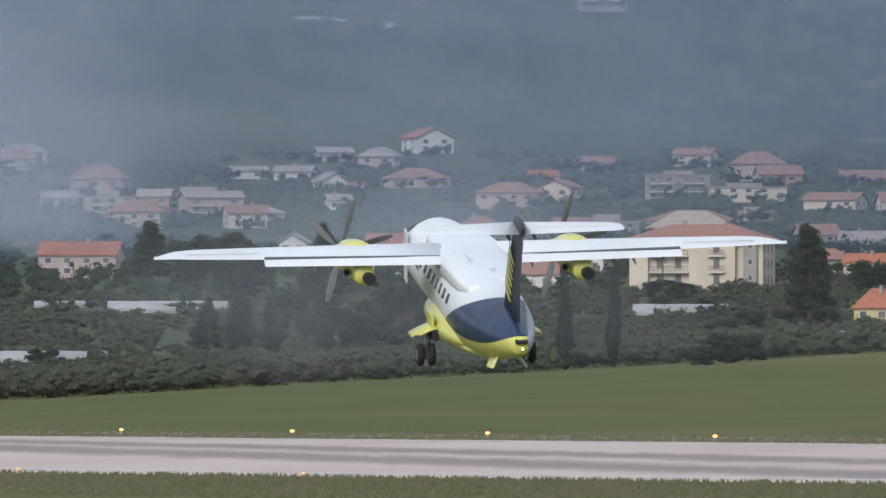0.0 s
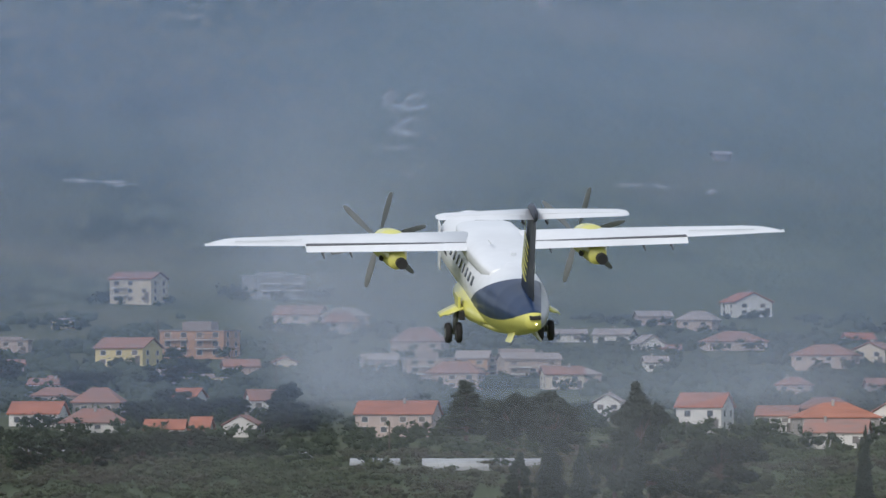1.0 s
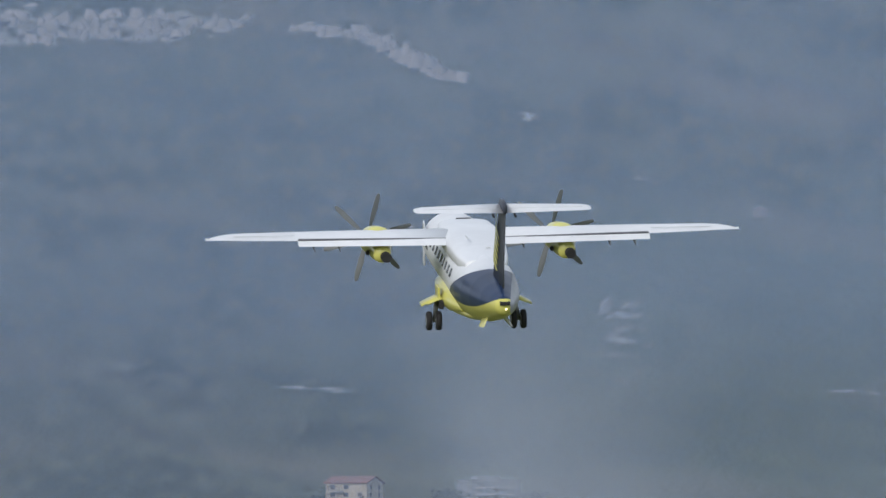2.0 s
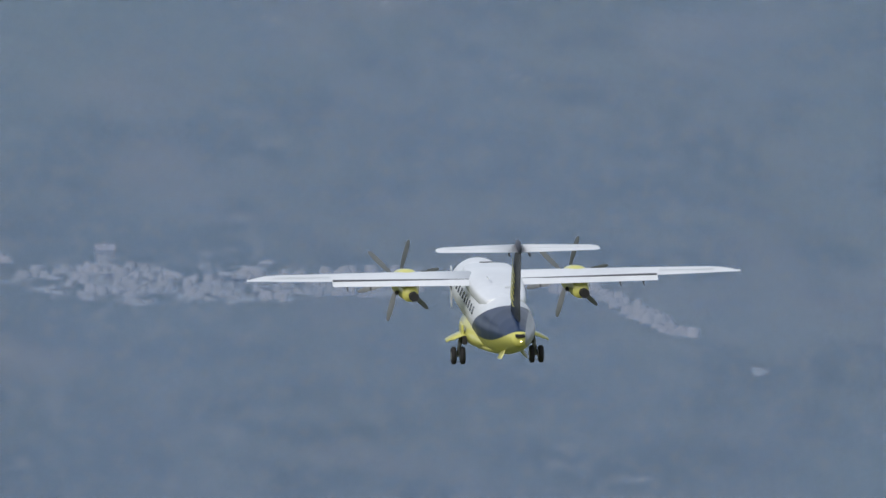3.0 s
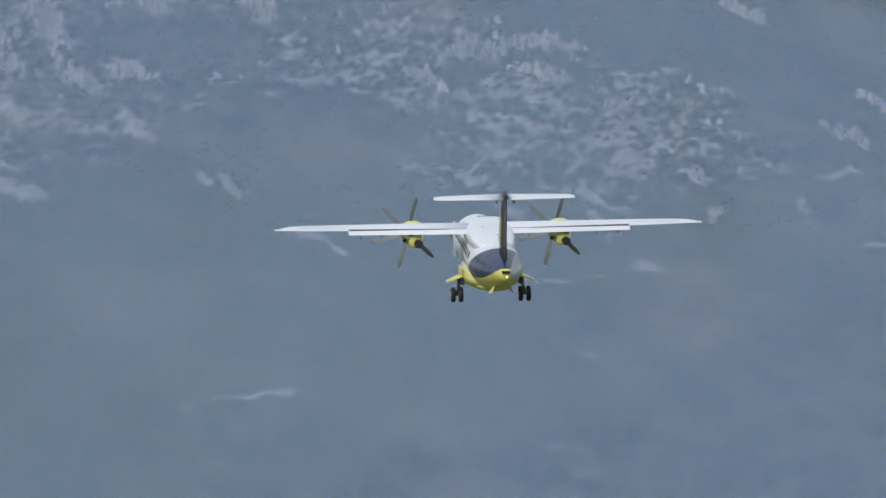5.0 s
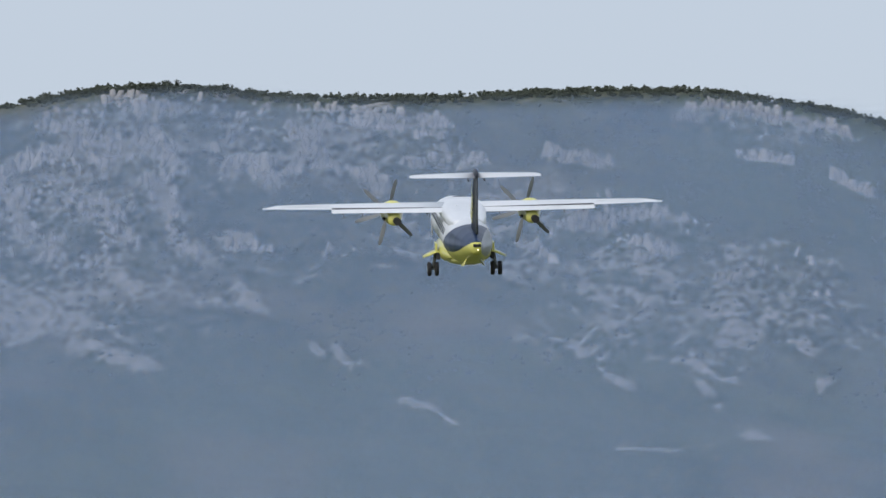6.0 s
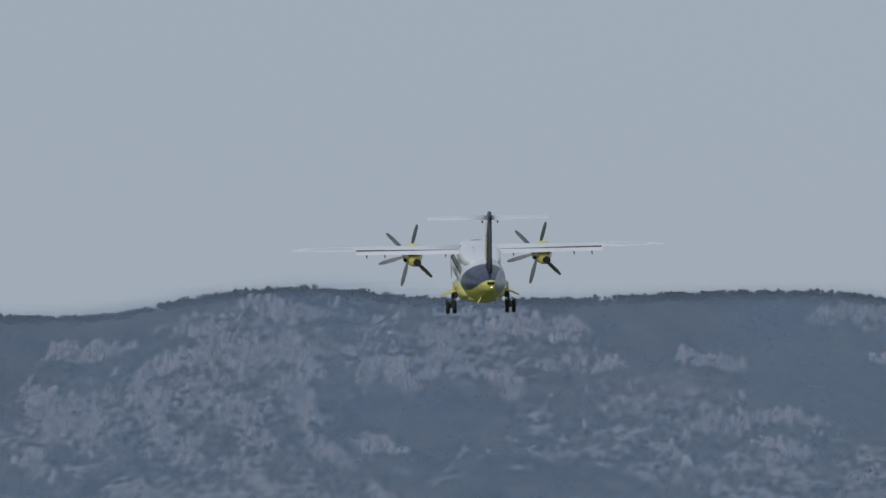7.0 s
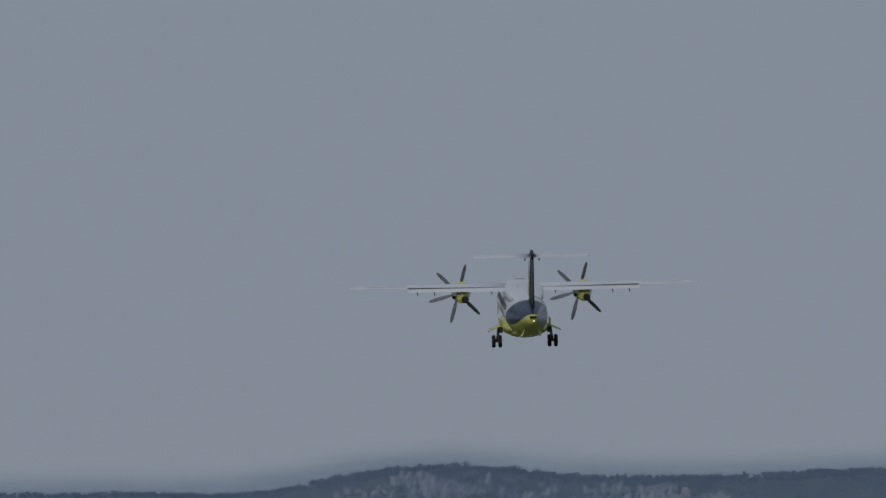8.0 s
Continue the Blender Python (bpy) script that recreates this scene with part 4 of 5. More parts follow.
def tree(kind, x, y, h, w):
    k = (kind, tree_dice.randrange(3))
    base = {"cypress": 2.0, "fir": 5.0, "broad": 6.6}[kind]
    s = Matrix.Diagonal((w / base, w / base, h / 8.0, 1))
    m = pose(x, y, height(x, y), 0, 0, tree_dice.uniform(0, 360)) @ s
    if k not in TREES:
        TREES[k] = tree_kind(kind, 20 + 3 * len(TREES))
        TREES[k].matrix_basis = m
    else:
        c = copy_thing(TREES[k], Matrix.Identity(4))
        c.matrix_basis = m


tree("fir", -45.1, 2450.0, 9.8, 8.3)
tree("broad", -37.2, 2432.0, 10.4, 9.4)
tree("broad", -31.3, 2444.0, 9.3, 9.4)
tree("fir", -18.0, 2414.0, 10.9, 6.9)
tree("broad", -39.7, 2448.0, 7.0, 7.0)
tree("cypress", -29.1, 2278.0, 10.7, 5.0)
tree("cypress", -24.6, 2270.0, 9.7, 3.6)
tree("cypress", -16.7, 2238.0, 12.8, 3.2)
tree("cypress", 15.5, 2014.0, 12.0, 2.6)
tree("cypress", 21.7, 2014.0, 14.0, 2.3)
tree("fir", 50.7, 2194.0, 15.8, 9.4)
tree("broad", -57.3, 2270.0, 3.4, 5.6)
tree("broad", 64.1, 2366.0, 6.3, 7.6)
tree("broad", 32.5, 2340.0, 3.1, 4.5)
tree("broad", 35.4, 2352.0, 4.0, 4.5)
tree("broad", 39.7, 2220.0, 4.0, 6.4)
tree("broad", 43.7, 2232.0, 5.1, 6.4)
tree("fir", -73.9, 2478.0, 8.3, 9.3)
tree("broad", -4.4, 2282.0, 11.9, 13.9)
tree("broad", -20.1, 2298.0, 9.6, 10.7)
tree("broad", -14.8, 2276.0, 8.2, 7.2)
tree("broad", -10.3, 2288.0, 7.3, 7.2)
tree("broad", -17.3, 2406.0, 10.4, 9.5)
tree("broad", -31.2, 2410.0, 9.5, 10.4)
tree("broad", -89.6, 2508.0, 5.3, 7.3)
tree("broad", -85.0, 2520.0, 4.7, 7.3)
tree("broad", -98.6, 2512.0, 4.7, 6.7)
tree("broad", -94.4, 2524.0, 6.0, 6.7)
tree("broad", -111.1, 2400.0, 5.4, 6.3)
tree("broad", -107.2, 2412.0, 4.7, 6.3)
tree("broad", -103.2, 2406.0, 6.1, 6.3)
tree("broad", -92.3, 2424.0, 5.3, 6.7)
tree("broad", -88.1, 2436.0, 4.7, 6.7)
tree("broad", -83.9, 2430.0, 4.1, 6.7)
tree("broad", -101.6, 2408.0, 5.7, 5.9)
tree("broad", -97.9, 2420.0, 5.1, 5.9)
tree("broad", -94.2, 2414.0, 4.5, 5.9)
tree("broad", -81.9, 2412.0, 4.0, 4.7)
tree("broad", -78.9, 2424.0, 3.5, 4.7)
tree("broad", -75.9, 2418.0, 4.5, 4.7)
tree("broad", -99.8, 2632.0, 4.5, 7.1)
tree("broad", -95.4, 2644.0, 5.7, 7.1)
tree("broad", -114.2, 2608.0, 5.1, 7.7)
tree("broad", -109.4, 2620.0, 4.4, 7.7)
tree("broad", -134.0, 2632.0, 5.1, 6.0)
tree("broad", -130.2, 2644.0, 4.5, 6.0)
tree("broad", -126.4, 2638.0, 5.7, 6.0)
tree("broad", 31.7, 2380.0, 3.2, 3.5)
tree("broad", 33.9, 2392.0, 2.9, 3.5)
tree("broad", 36.1, 2386.0, 2.5, 3.5)
tree("broad", 35.4, 1984.0, 4.8, 5.3)
tree("broad", 38.7, 1996.0, 4.2, 5.3)
tree("broad", 32.7, 1972.0, 2.6, 4.3)
tree("broad", 35.4, 1984.0, 3.4, 4.3)
tree("fir", -33.9, 2286.0, 8.2, 4.9)



def free_of_houses(x, y, gap):
    return all((x - a) ** 2 + (y - b) ** 2 > (r + gap) ** 2 for a, b, r in FOOT)


def thicket(name, seed, count, x0, x1, y0, y1, low, high, leaves, size, mat, label, test=None, wide=1.0, spots=None, fill=0.45):
    """Many bushes or far trees as one mass of leaf sprays."""
    rnd = random.Random(seed)
    vs, fs = [], []
    made = 0
    while made < count:
        x, y = spots[made] if spots else (rnd.uniform(x0, x1), rnd.uniform(y0, y1))
        made += 1
        if test and not test(x, y, rnd):
            continue
        h = rnd.uniform(low, high)
        z = surface(x, y)
        r = h * rnd.uniform(0.45, 0.75) * wide
        cl = [(x, y, z + h * 0.4, r * 0.8, h * 0.5)]
        for _ in range(4):
            a, q = rnd.uniform(0, 6.28), r * rnd.uniform(0.3, 0.9)
            cl.append((x + q * math.cos(a), y + q * math.sin(a), z + h * rnd.uniform(0.2, 0.8), r * rnd.uniform(0.35, 0.6), h * rnd.uniform(0.2, 0.33)))
        v, f = joined(leaf_cloud(cl, leaves, size, rnd), clump_bodies(cl, rnd, fill))
        k = len(vs)
        vs += v
        fs += [tuple(i + k for i in q) for q in f]
    ob = from_arrays(name, vs, fs, mat)
    tagged(ob, label, "vegetation", kind="stuff")


def edge_of_field(x, y, rnd):
    return y > 2010 + 12 * noise.noise(Vector((x / 9, 0, 0))) and free_of_houses(x, y, 1.0)


thicket("undergrowth", 31, 3000, -150, 110, 1990, 2160, 1.0, 4.2, 120, 0.2, HEDGE, "dense brown-green scrub and hedges along the field", edge_of_field, 1.65)
thicket("orchard", 32, 3700, -170, 110, 2150, 2420, 1.0, 2.6, 80, 0.22, HEDGE, "olive groves and low orchard trees behind the hedge", lambda x, y, r: free_of_houses(x, y, 2.0), 1.75)
def garden_spot(x, y, r):
    return free_of_houses(x, y, 0.2) and noise.noise(Vector((x / 24, y / 60, 5))) > r.uniform(-0.9, 0.5)


thicket("village_greenery", 33, 2400, -210, 130, 2400, 2560, 1.0, 3.8, 64, 0.26, GARDEN, "garden trees and shrubs between the village houses", garden_spot, 1.3)
def by_a_house(x, y, r):
    return free_of_houses(x, y, 0.2) and not free_of_houses(x, y, 5.0)


thicket("hillside_greenery", 34, 5200, -230, 130, 2540, 2940, 0.9, 2.8, 48, 0.32, FARGARDEN, "groves and shrubs round the upper houses", by_a_house, 1.4)


# bushes and small trees close before the houses' walls
hedge_dice = random.Random(9)
FRONTS = []
for hx, hy, hr in FOOT:
    if hy > 2960:
        continue
    for _ in range(hedge_dice.randrange(2, 6)):
        FRONTS.append((hx + hedge_dice.uniform(-1.15, 1.15) * hr, hy - hr - hedge_dice.uniform(0.5, 6.0)))
thicket("garden_hedges", 35, len(FRONTS), 0, 0, 0, 0, 0.9, 3.2, 60, 0.3, GARDEN, "garden hedges and small trees before the houses", None, 1.3, FRONTS)


# ---- utility poles ----
def utility_pole(x, y, h):
    root = new("utility_pole")
    root.location = (x, y, height(x, y) - 0.3)
    part("post", tube(bmesh.new(), (0, 0, 0), (0, 0, h + 0.3), 0.14, 0.09, 10), BARK, root)
    part("cross_arm", box(bmesh.new(), -0.7, 0.7, -0.06, 0.06, h - 0.5, h - 0.36, 0.01), BARK, root)
    for px in (-0.55, 0.0, 0.55):
        part("insulator", tube(bmesh.new(), (px, 0, h - 0.36), (px, 0, h - 0.16), 0.05, 0.03, 8), FRAME, root)
    tagged(root, "weathered wooden utility pole among the shrubs", "pole", group="utility poles")


utility_pole(-56.4, 2422.0, 5.2)
utility_pole(-107.3, 2794.0, 4.5)
utility_pole(-81.1, 2638.0, 7.6)
utility_pole(25.2, 2210.0, 4.5)
utility_pole(33.3, 2402.0, 7.7)


# ---- scrub, crest trees and limestone on the hill ----
def lumps(name, seed, count, place, mat, label, category, fine, dent=0.25):
    """Many low, dented lumps standing on the hill as one mass."""
    rnd = random.Random(seed)
    bm = bmesh.new()
    bmesh.ops.create_icosphere(bm, subdivisions=2 if fine else 1, radius=1)
    ico = [v.co.copy() for v in bm.verts]
    tri = [tuple(v.index for v in f.verts) for f in bm.faces]
    bm.free()
    vs, fs = [], []
    for _ in range(count):
        got = place(rnd)
        if not got:
            continue
        x, y, r, h, long, sunk = got
        z = surface(x, y)
        steep = (surface(x, y + 4) - surface(x, y - 4)) / 8
        k = len(vs)
        turn = rnd.uniform(-0.5, 0.5)
        c, s = math.cos(turn), math.sin(turn)
        for p in ico:
            q = 1 + rnd.uniform(-dent, dent)
            dx, dy = p.x * r * q, p.y * r * long * q
            dx, dy = dx * c - dy * s, dx * s + dy * c
            vs.append((x + dx, y + dy, z + dy * steep + (p.z * 0.6 + sunk) * h * q))
        fs += [tuple(i + k for i in t) for t in tri]
    ob = from_arrays(name, vs, fs, mat, True)
    tagged(ob, label, category, kind="stuff")


def rib_place(rnd):
    k = ROCKS[rnd.randrange(len(ROCKS))]
    u, v = rnd.gauss(0, 0.6), rnd.gauss(0, 0.6)
    u, v = u * k[2], v * k[3]
    x, y = k[0] + u * k[4] - v * k[5], k[1] + u * k[5] + v * k[4]
    if not 3440 < y < 3560 or rockiness(x, y) < 0.3 or not -630 < x < 130:
        return None
    if noise.noise(Vector((x / 6, y / 14, 9))) < rnd.uniform(-0.7, 0.1):
        return None
    h = 0.4 + 1.7 * rnd.random() ** 1.6
    return x, y, rnd.uniform(0.6, 1.9), h, rnd.uniform(0.6, 1.4), rnd.uniform(-0.2, 0.0)


def crag_place(rnd):
    k = ROCKS[rnd.randrange(len(ROCKS))]
    u, v = rnd.uniform(-1, 1) * k[2], rnd.uniform(-1, 1) * k[3]
    x, y = k[0] + u * k[4] - v * k[5], k[1] + u * k[5] + v * k[4]
    if not 4110 + 80 * rnd.random() < y < 4335 or not -630 < x < 130 or rockiness(x, y) < 0.3:
        return None
    if noise.noise(Vector((x / 9, y / 34, 2))) < rnd.uniform(-0.45, 0.5):
        return None
    h = 0.5 + 2.6 * rnd.random() ** 2.2
    return x, y, rnd.uniform(0.35, 0.8) * (0.6 + 0.4 * h), h, rnd.uniform(0.6, 1.3), rnd.uniform(-0.25, 0.05)


def boulder_place(rnd):
    got = crag_place(rnd)
    return got and (got[0], got[1], rnd.uniform(0.3, 0.7), rnd.uniform(0.4, 1.3), rnd.uniform(0.8, 2.0), 0.0)


def slabs(name, seed, count, place, mat, label, category):
    """Upright, broken slabs of rock with slanted tops, standing in the slope as one mass."""
    rnd = random.Random(seed)
    vs, fs = [], []
    for _ in range(count):
        got = place(rnd)
        if not got:
            continue
        x, y, r, h, long, sunk = got
        z = surface(x, y)
        k, n = len(vs), 7
        lean_x, lean_y = rnd.uniform(-0.3, 0.3) * h, rnd.uniform(0.4, 1.4) * h
        tilt = rnd.uniform(-0.35, 0.35)
        first = rnd.uniform(0, 6.28)
        spread = [rnd.uniform(0.65, 1.3) for _ in range(n)]
        for g, q in ((-0.35, 1.15), (0.25, 1.0), (0.7, rnd.uniform(0.8, 1.05)), (1.0, rnd.uniform(0.5, 0.85))):
            for i in range(n):
                a = first + 6.2832 * i / n
                s = spread[i] * q * rnd.uniform(0.85, 1.15)
                dx, dy = r * s * math.cos(a), r * long * s * math.sin(a)
                vs.append((x + dx + lean_x * g, y + dy + lean_y * g, z + h * g + (tilt * dx if g > 0.5 else 0.0) + rnd.uniform(-0.08, 0.08) * h))
        for j in range(3):
            for i in range(n):
                a, b = k + j * n + i, k + j * n + (i + 1) % n
                fs.append((a, b, b + n, a + n))
        fs.append(tuple(range(k + 3 * n, k + 4 * n)))
    ob = from_arrays(name, vs, fs, mat, True)
    tagged(ob, label, category, kind="stuff")


slabs("crags", 47, 18000, crag_place, LIMESTONE, "pale limestone crags standing in ribs below the crest", "rocks")
lumps("boulders", 48, 16000, boulder_place, LIMESTONE, "small limestone boulders strewn between the crags", "rocks", False, 0.25)


def grove_place(rnd):
    x, y = rnd.uniform(-240, 140), rnd.uniform(2545, 2880)
    if noise.noise(Vector((x / 20, y / 60, 4))) < rnd.uniform(-0.45, 0.05) + (y - 2545) / 900 or not free_of_houses(x, y, 0.4):
        return None
    return x, y, rnd.uniform(0.8, 1.9), rnd.uniform(0.8, 2.4), rnd.uniform(1.0, 2.0), 0.15


lumps("groves", 55, 15000, grove_place, GROVE, "olive groves on the slope among the upper houses", "vegetation", False, 0.3)
slabs("limestone_ribs", 43, 15000, rib_place, QUARRY, "long broken wall of pale limestone blocks", "rocks")


def scrub_place(rnd):
    x, y = rnd.uniform(-560, 60), 3960 + 390 * rnd.random() ** 0.7
    if noise.noise(Vector((x / 14, y / 60, 8))) + 0.6 * noise.noise(Vector((x / 4, y / 18, 3))) < rnd.uniform(-0.1, 0.5):
        return None
    return x, y, 0.3 + 0.9 * rnd.random() ** 2, rnd.uniform(0.4, 1.2), rnd.uniform(0.8, 2.5), 0.1


lumps("hill_scrub", 49, 24000, scrub_place, WOOD, "dark evergreen bushes scattered over the upper slope", "vegetation", False, 0.3)
thicket("crest_trees", 44, 2800, -620, -150, 4344, 4398, 0.6, 2.2, 18, 0.36, WOOD, "low trees and bushes along the hill crest", lambda x, y, r: noise.noise(Vector((x / 12, y / 20, 0))) > r.uniform(-1.6, -0.2), 1.4)

# ---- the aircraft ----
SIZE = 0.62
AIR = new("turboprop_aircraft")
AIR.matrix_basis = pose(0.53, 322.14, 1.78, 0, 0, 8.7) @ pose(0, 0, 0, 12.2, -1.5, 0)
tagged(AIR, "white twin turboprop airliner with navy and yellow tail, wheels down", "airplane")


def air(name, bm, mat, parent=AIR, label="", smooth=True):
    """A part of the aircraft, drawn at full size about the middle of the wing: x to the right, y forward."""
    bm.transform(Matrix.Scale(SIZE, 4))
    return part(name, bm, mat, parent, label, smooth)


def ring(y, hw, zb, zt, n=48, power=2.0):
    out = []
    for i in range(n):
        a = 2 * math.pi * i / n
        c, s = math.cos(a), math.sin(a)
        e = 2 / power
        out.append((hw * math.copysign(abs(c) ** e, c), y, (zb + zt) / 2 + (zt - zb) / 2 * math.copysign(abs(s) ** e, s)))
    return out


BODY = ((9.6, 0.12, -1.75, -1.5), (9.3, 0.45, -2.05, -1.25), (8.6, 0.8, -2.4, -0.9), (7.6, 1.05, -2.6, -0.68), (6.6, 1.18, -2.66, -0.36),
        (5.4, 1.22, -2.67, -0.22), (3.0, 1.22, -2.67, -0.15), (-3.0, 1.22, -2.67, -0.12), (-4.5, 1.22, -2.6, -0.12), (-6.0, 1.14, -2.4, -0.14),
        (-7.5, 0.98, -2.1, -0.2), (-9.0, 0.74, -1.75, -0.32), (-10.0, 0.52, -1.5, -0.45), (-10.7, 0.34, -1.32, -0.58), (-10.95, 0.2, -1.15, -0.72))


def fuselage():
    bm = bmesh.new()
    rings = []
    for a, b in zip(BODY, BODY[1:]):
        k = max(1, int(abs(a[0] - b[0]) / 0.16))
        for i in range(k):
            f = i / k
            rings.append(ring(*[a[j] + (b[j] - a[j]) * f for j in range(4)], 64))
    rings.append(ring(*BODY[-1], 64))
    loft(bm, rings)
    bmesh.ops.recalc_face_normals(bm, faces=bm.faces[:])
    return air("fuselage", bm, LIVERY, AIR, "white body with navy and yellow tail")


def livery():
    """White body; navy over the rear, yellow below a rising seam: paint laid out along the body."""
    m = WHITE.copy()
    m.name = "tail_livery"
    n, l = m.node_tree.nodes, m.node_tree.links
    b = n["Principled BSDF"]
    white = b.inputs["Base Color"].links[0].from_socket
    b.inputs["Coat Weight"].default_value, b.inputs["Specular IOR Level"].default_value = 0.0, 0.3
    co = n.new("ShaderNodeTexCoord")
    sep = n.new("ShaderNodeSeparateXYZ")
    l.new(co.outputs["Object"], sep.inputs[0])

    def calc(op, p, q):
        x = n.new("ShaderNodeMath")
        x.operation = op
        for k, v in enumerate((p, q)):
            if isinstance(v, (int, float)):
                x.inputs[k].default_value = v
            else:
                l.new(v, x.inputs[k])
        return x.outputs[0]

    def mixed(f, p, q):
        x = n.new("ShaderNodeMix")
        x.data_type = "RGBA"
        l.new(f, x.inputs[0])
        for k, v in ((6, p), (7, q)):
            if isinstance(v, tuple):
                x.inputs[k].default_value = (*v, 1)
            else:
                l.new(v, x.inputs[k])
        return x.outputs[2]

    X, Y, Z = (calc("DIVIDE", sep.outputs[i], SIZE) for i in range(3))
    edge = calc("SUBTRACT", calc("MULTIPLY", calc("SUBTRACT", -0.15, Z), 2.7), 7.0)
    rear = calc("LESS_THAN", Y, edge)
    aft = calc("MAXIMUM", calc("SUBTRACT", -3.0, Y), 0.0)
    seam = calc("ADD", calc("ADD", -1.92, calc("MULTIPLY", aft, 0.05)), calc("MULTIPLY", calc("POWER", aft, 3.0), 0.0019))
    low = calc("LESS_THAN", Z, seam)
    near = calc("LESS_THAN", Y, 2.2)
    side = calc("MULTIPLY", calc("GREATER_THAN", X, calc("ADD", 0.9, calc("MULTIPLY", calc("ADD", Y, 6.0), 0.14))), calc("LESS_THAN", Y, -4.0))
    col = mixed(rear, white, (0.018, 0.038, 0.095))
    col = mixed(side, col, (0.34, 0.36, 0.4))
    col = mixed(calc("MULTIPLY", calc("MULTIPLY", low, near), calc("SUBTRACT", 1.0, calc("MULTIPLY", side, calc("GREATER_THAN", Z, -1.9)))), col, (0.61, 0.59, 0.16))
    l.new(col, b.inputs["Base Color"])
    return m


LIVERY = livery()
FUSE = fuselage()


def fairing(name, stations, mat, label="", n=28, power=2.0, cx=0.0, parent=AIR):
    bm = bmesh.new()
    rings = []
    for a, b in zip(stations, stations[1:]):
        for i in range(6):
            f = i / 6
            f = f * f * (3 - 2 * f)
            rings.append(ring(*[a[j] + (b[j] - a[j]) * f for j in range(4)], n, power))
    rings.append(ring(*stations[-1], n, power))
    for r in rings:
        for i, p in enumerate(r):
            r[i] = (p[0] + cx, p[1], p[2])
    loft(bm, rings)
    bmesh.ops.recalc_face_normals(bm, faces=bm.faces[:])
    return air(name, bm, mat, parent, label)


fairing("wing_fairing", ((3.4, 0.6, -0.5, -0.15), (2.4, 1.05, -0.6, 0.1), (0.8, 1.17, -0.8, 0.19), (-1.2, 1.17, -0.8, 0.13), (-2.6, 1.1, -0.8, 0.02), (-3.8, 1.0, -0.8, -0.09), (-5.0, 0.8, -0.8, -0.18)), WHITE, n=48, power=3.4)
for s in (-1, 1):
    fairing("wheel_fairing", ((2.4, 0.1, -2.3, -2.1), (1.2, 0.45, -2.75, -1.8), (-0.4, 0.55, -2.78, -1.75), (-2.0, 0.52, -2.74, -1.78), (-3.3, 0.34, -2.55, -1.88), (-4.4, 0.08, -2.3, -2.05)), YELLOW, "yellow wheel fairing", cx=s * 0.86)
fairing("belly_fairing", ((2.2, 0.3, -2.7, -2.4), (0.8, 1.0, -2.9, -2.2), (-2.4, 1.05, -2.9, -2.2), (-4.8, 0.8, -2.6, -2.1), (-6.6, 0.3, -2.3, -2.0)), YELLOW, "yellow belly fairing")


def profile(chord, thick, n=16):
    """An aerofoil from the trailing edge over the top to the leading edge and back below; y forward from the trailing edge."""
    top, low = [], []
    for i in range(n + 1):
        x = 0.5 * (1 - math.cos(math.pi * i / n))
        t = 5 * thick * (0.2969 * math.sqrt(x) - 0.126 * x - 0.3516 * x * x + 0.2843 * x ** 3 - 0.1015 * x ** 4)
        camber = 0.03 * 4 * x * (1 - x)
        top.append((chord * (1 - x), chord * (camber + t)))
        low.append((chord * (1 - x), chord * (camber - t * 0.8)))
    return top[::-1] + low[1:-1]


def blade_wing(name, stations, mat, thick=0.15, label="", parent=AIR, upright=False, cut=0.0):
    """A wing or fin skinned through stations: span, trailing edge y, chord, z; cut: share of the chord left off behind."""
    bm = bmesh.new()
    rings = []
    for s, y, c, z in stations:
        pts = profile(c, thick)
        r = []
        for py, pz in pts:
            py = max(py, cut * c)
            r.append((pz + z, y + py, s) if upright else (s, y + py, z + pz))
        rings.append(r)
    loft(bm, rings)
    bmesh.ops.recalc_face_normals(bm, faces=bm.faces[:])
    return air(name, bm, mat, parent, label)


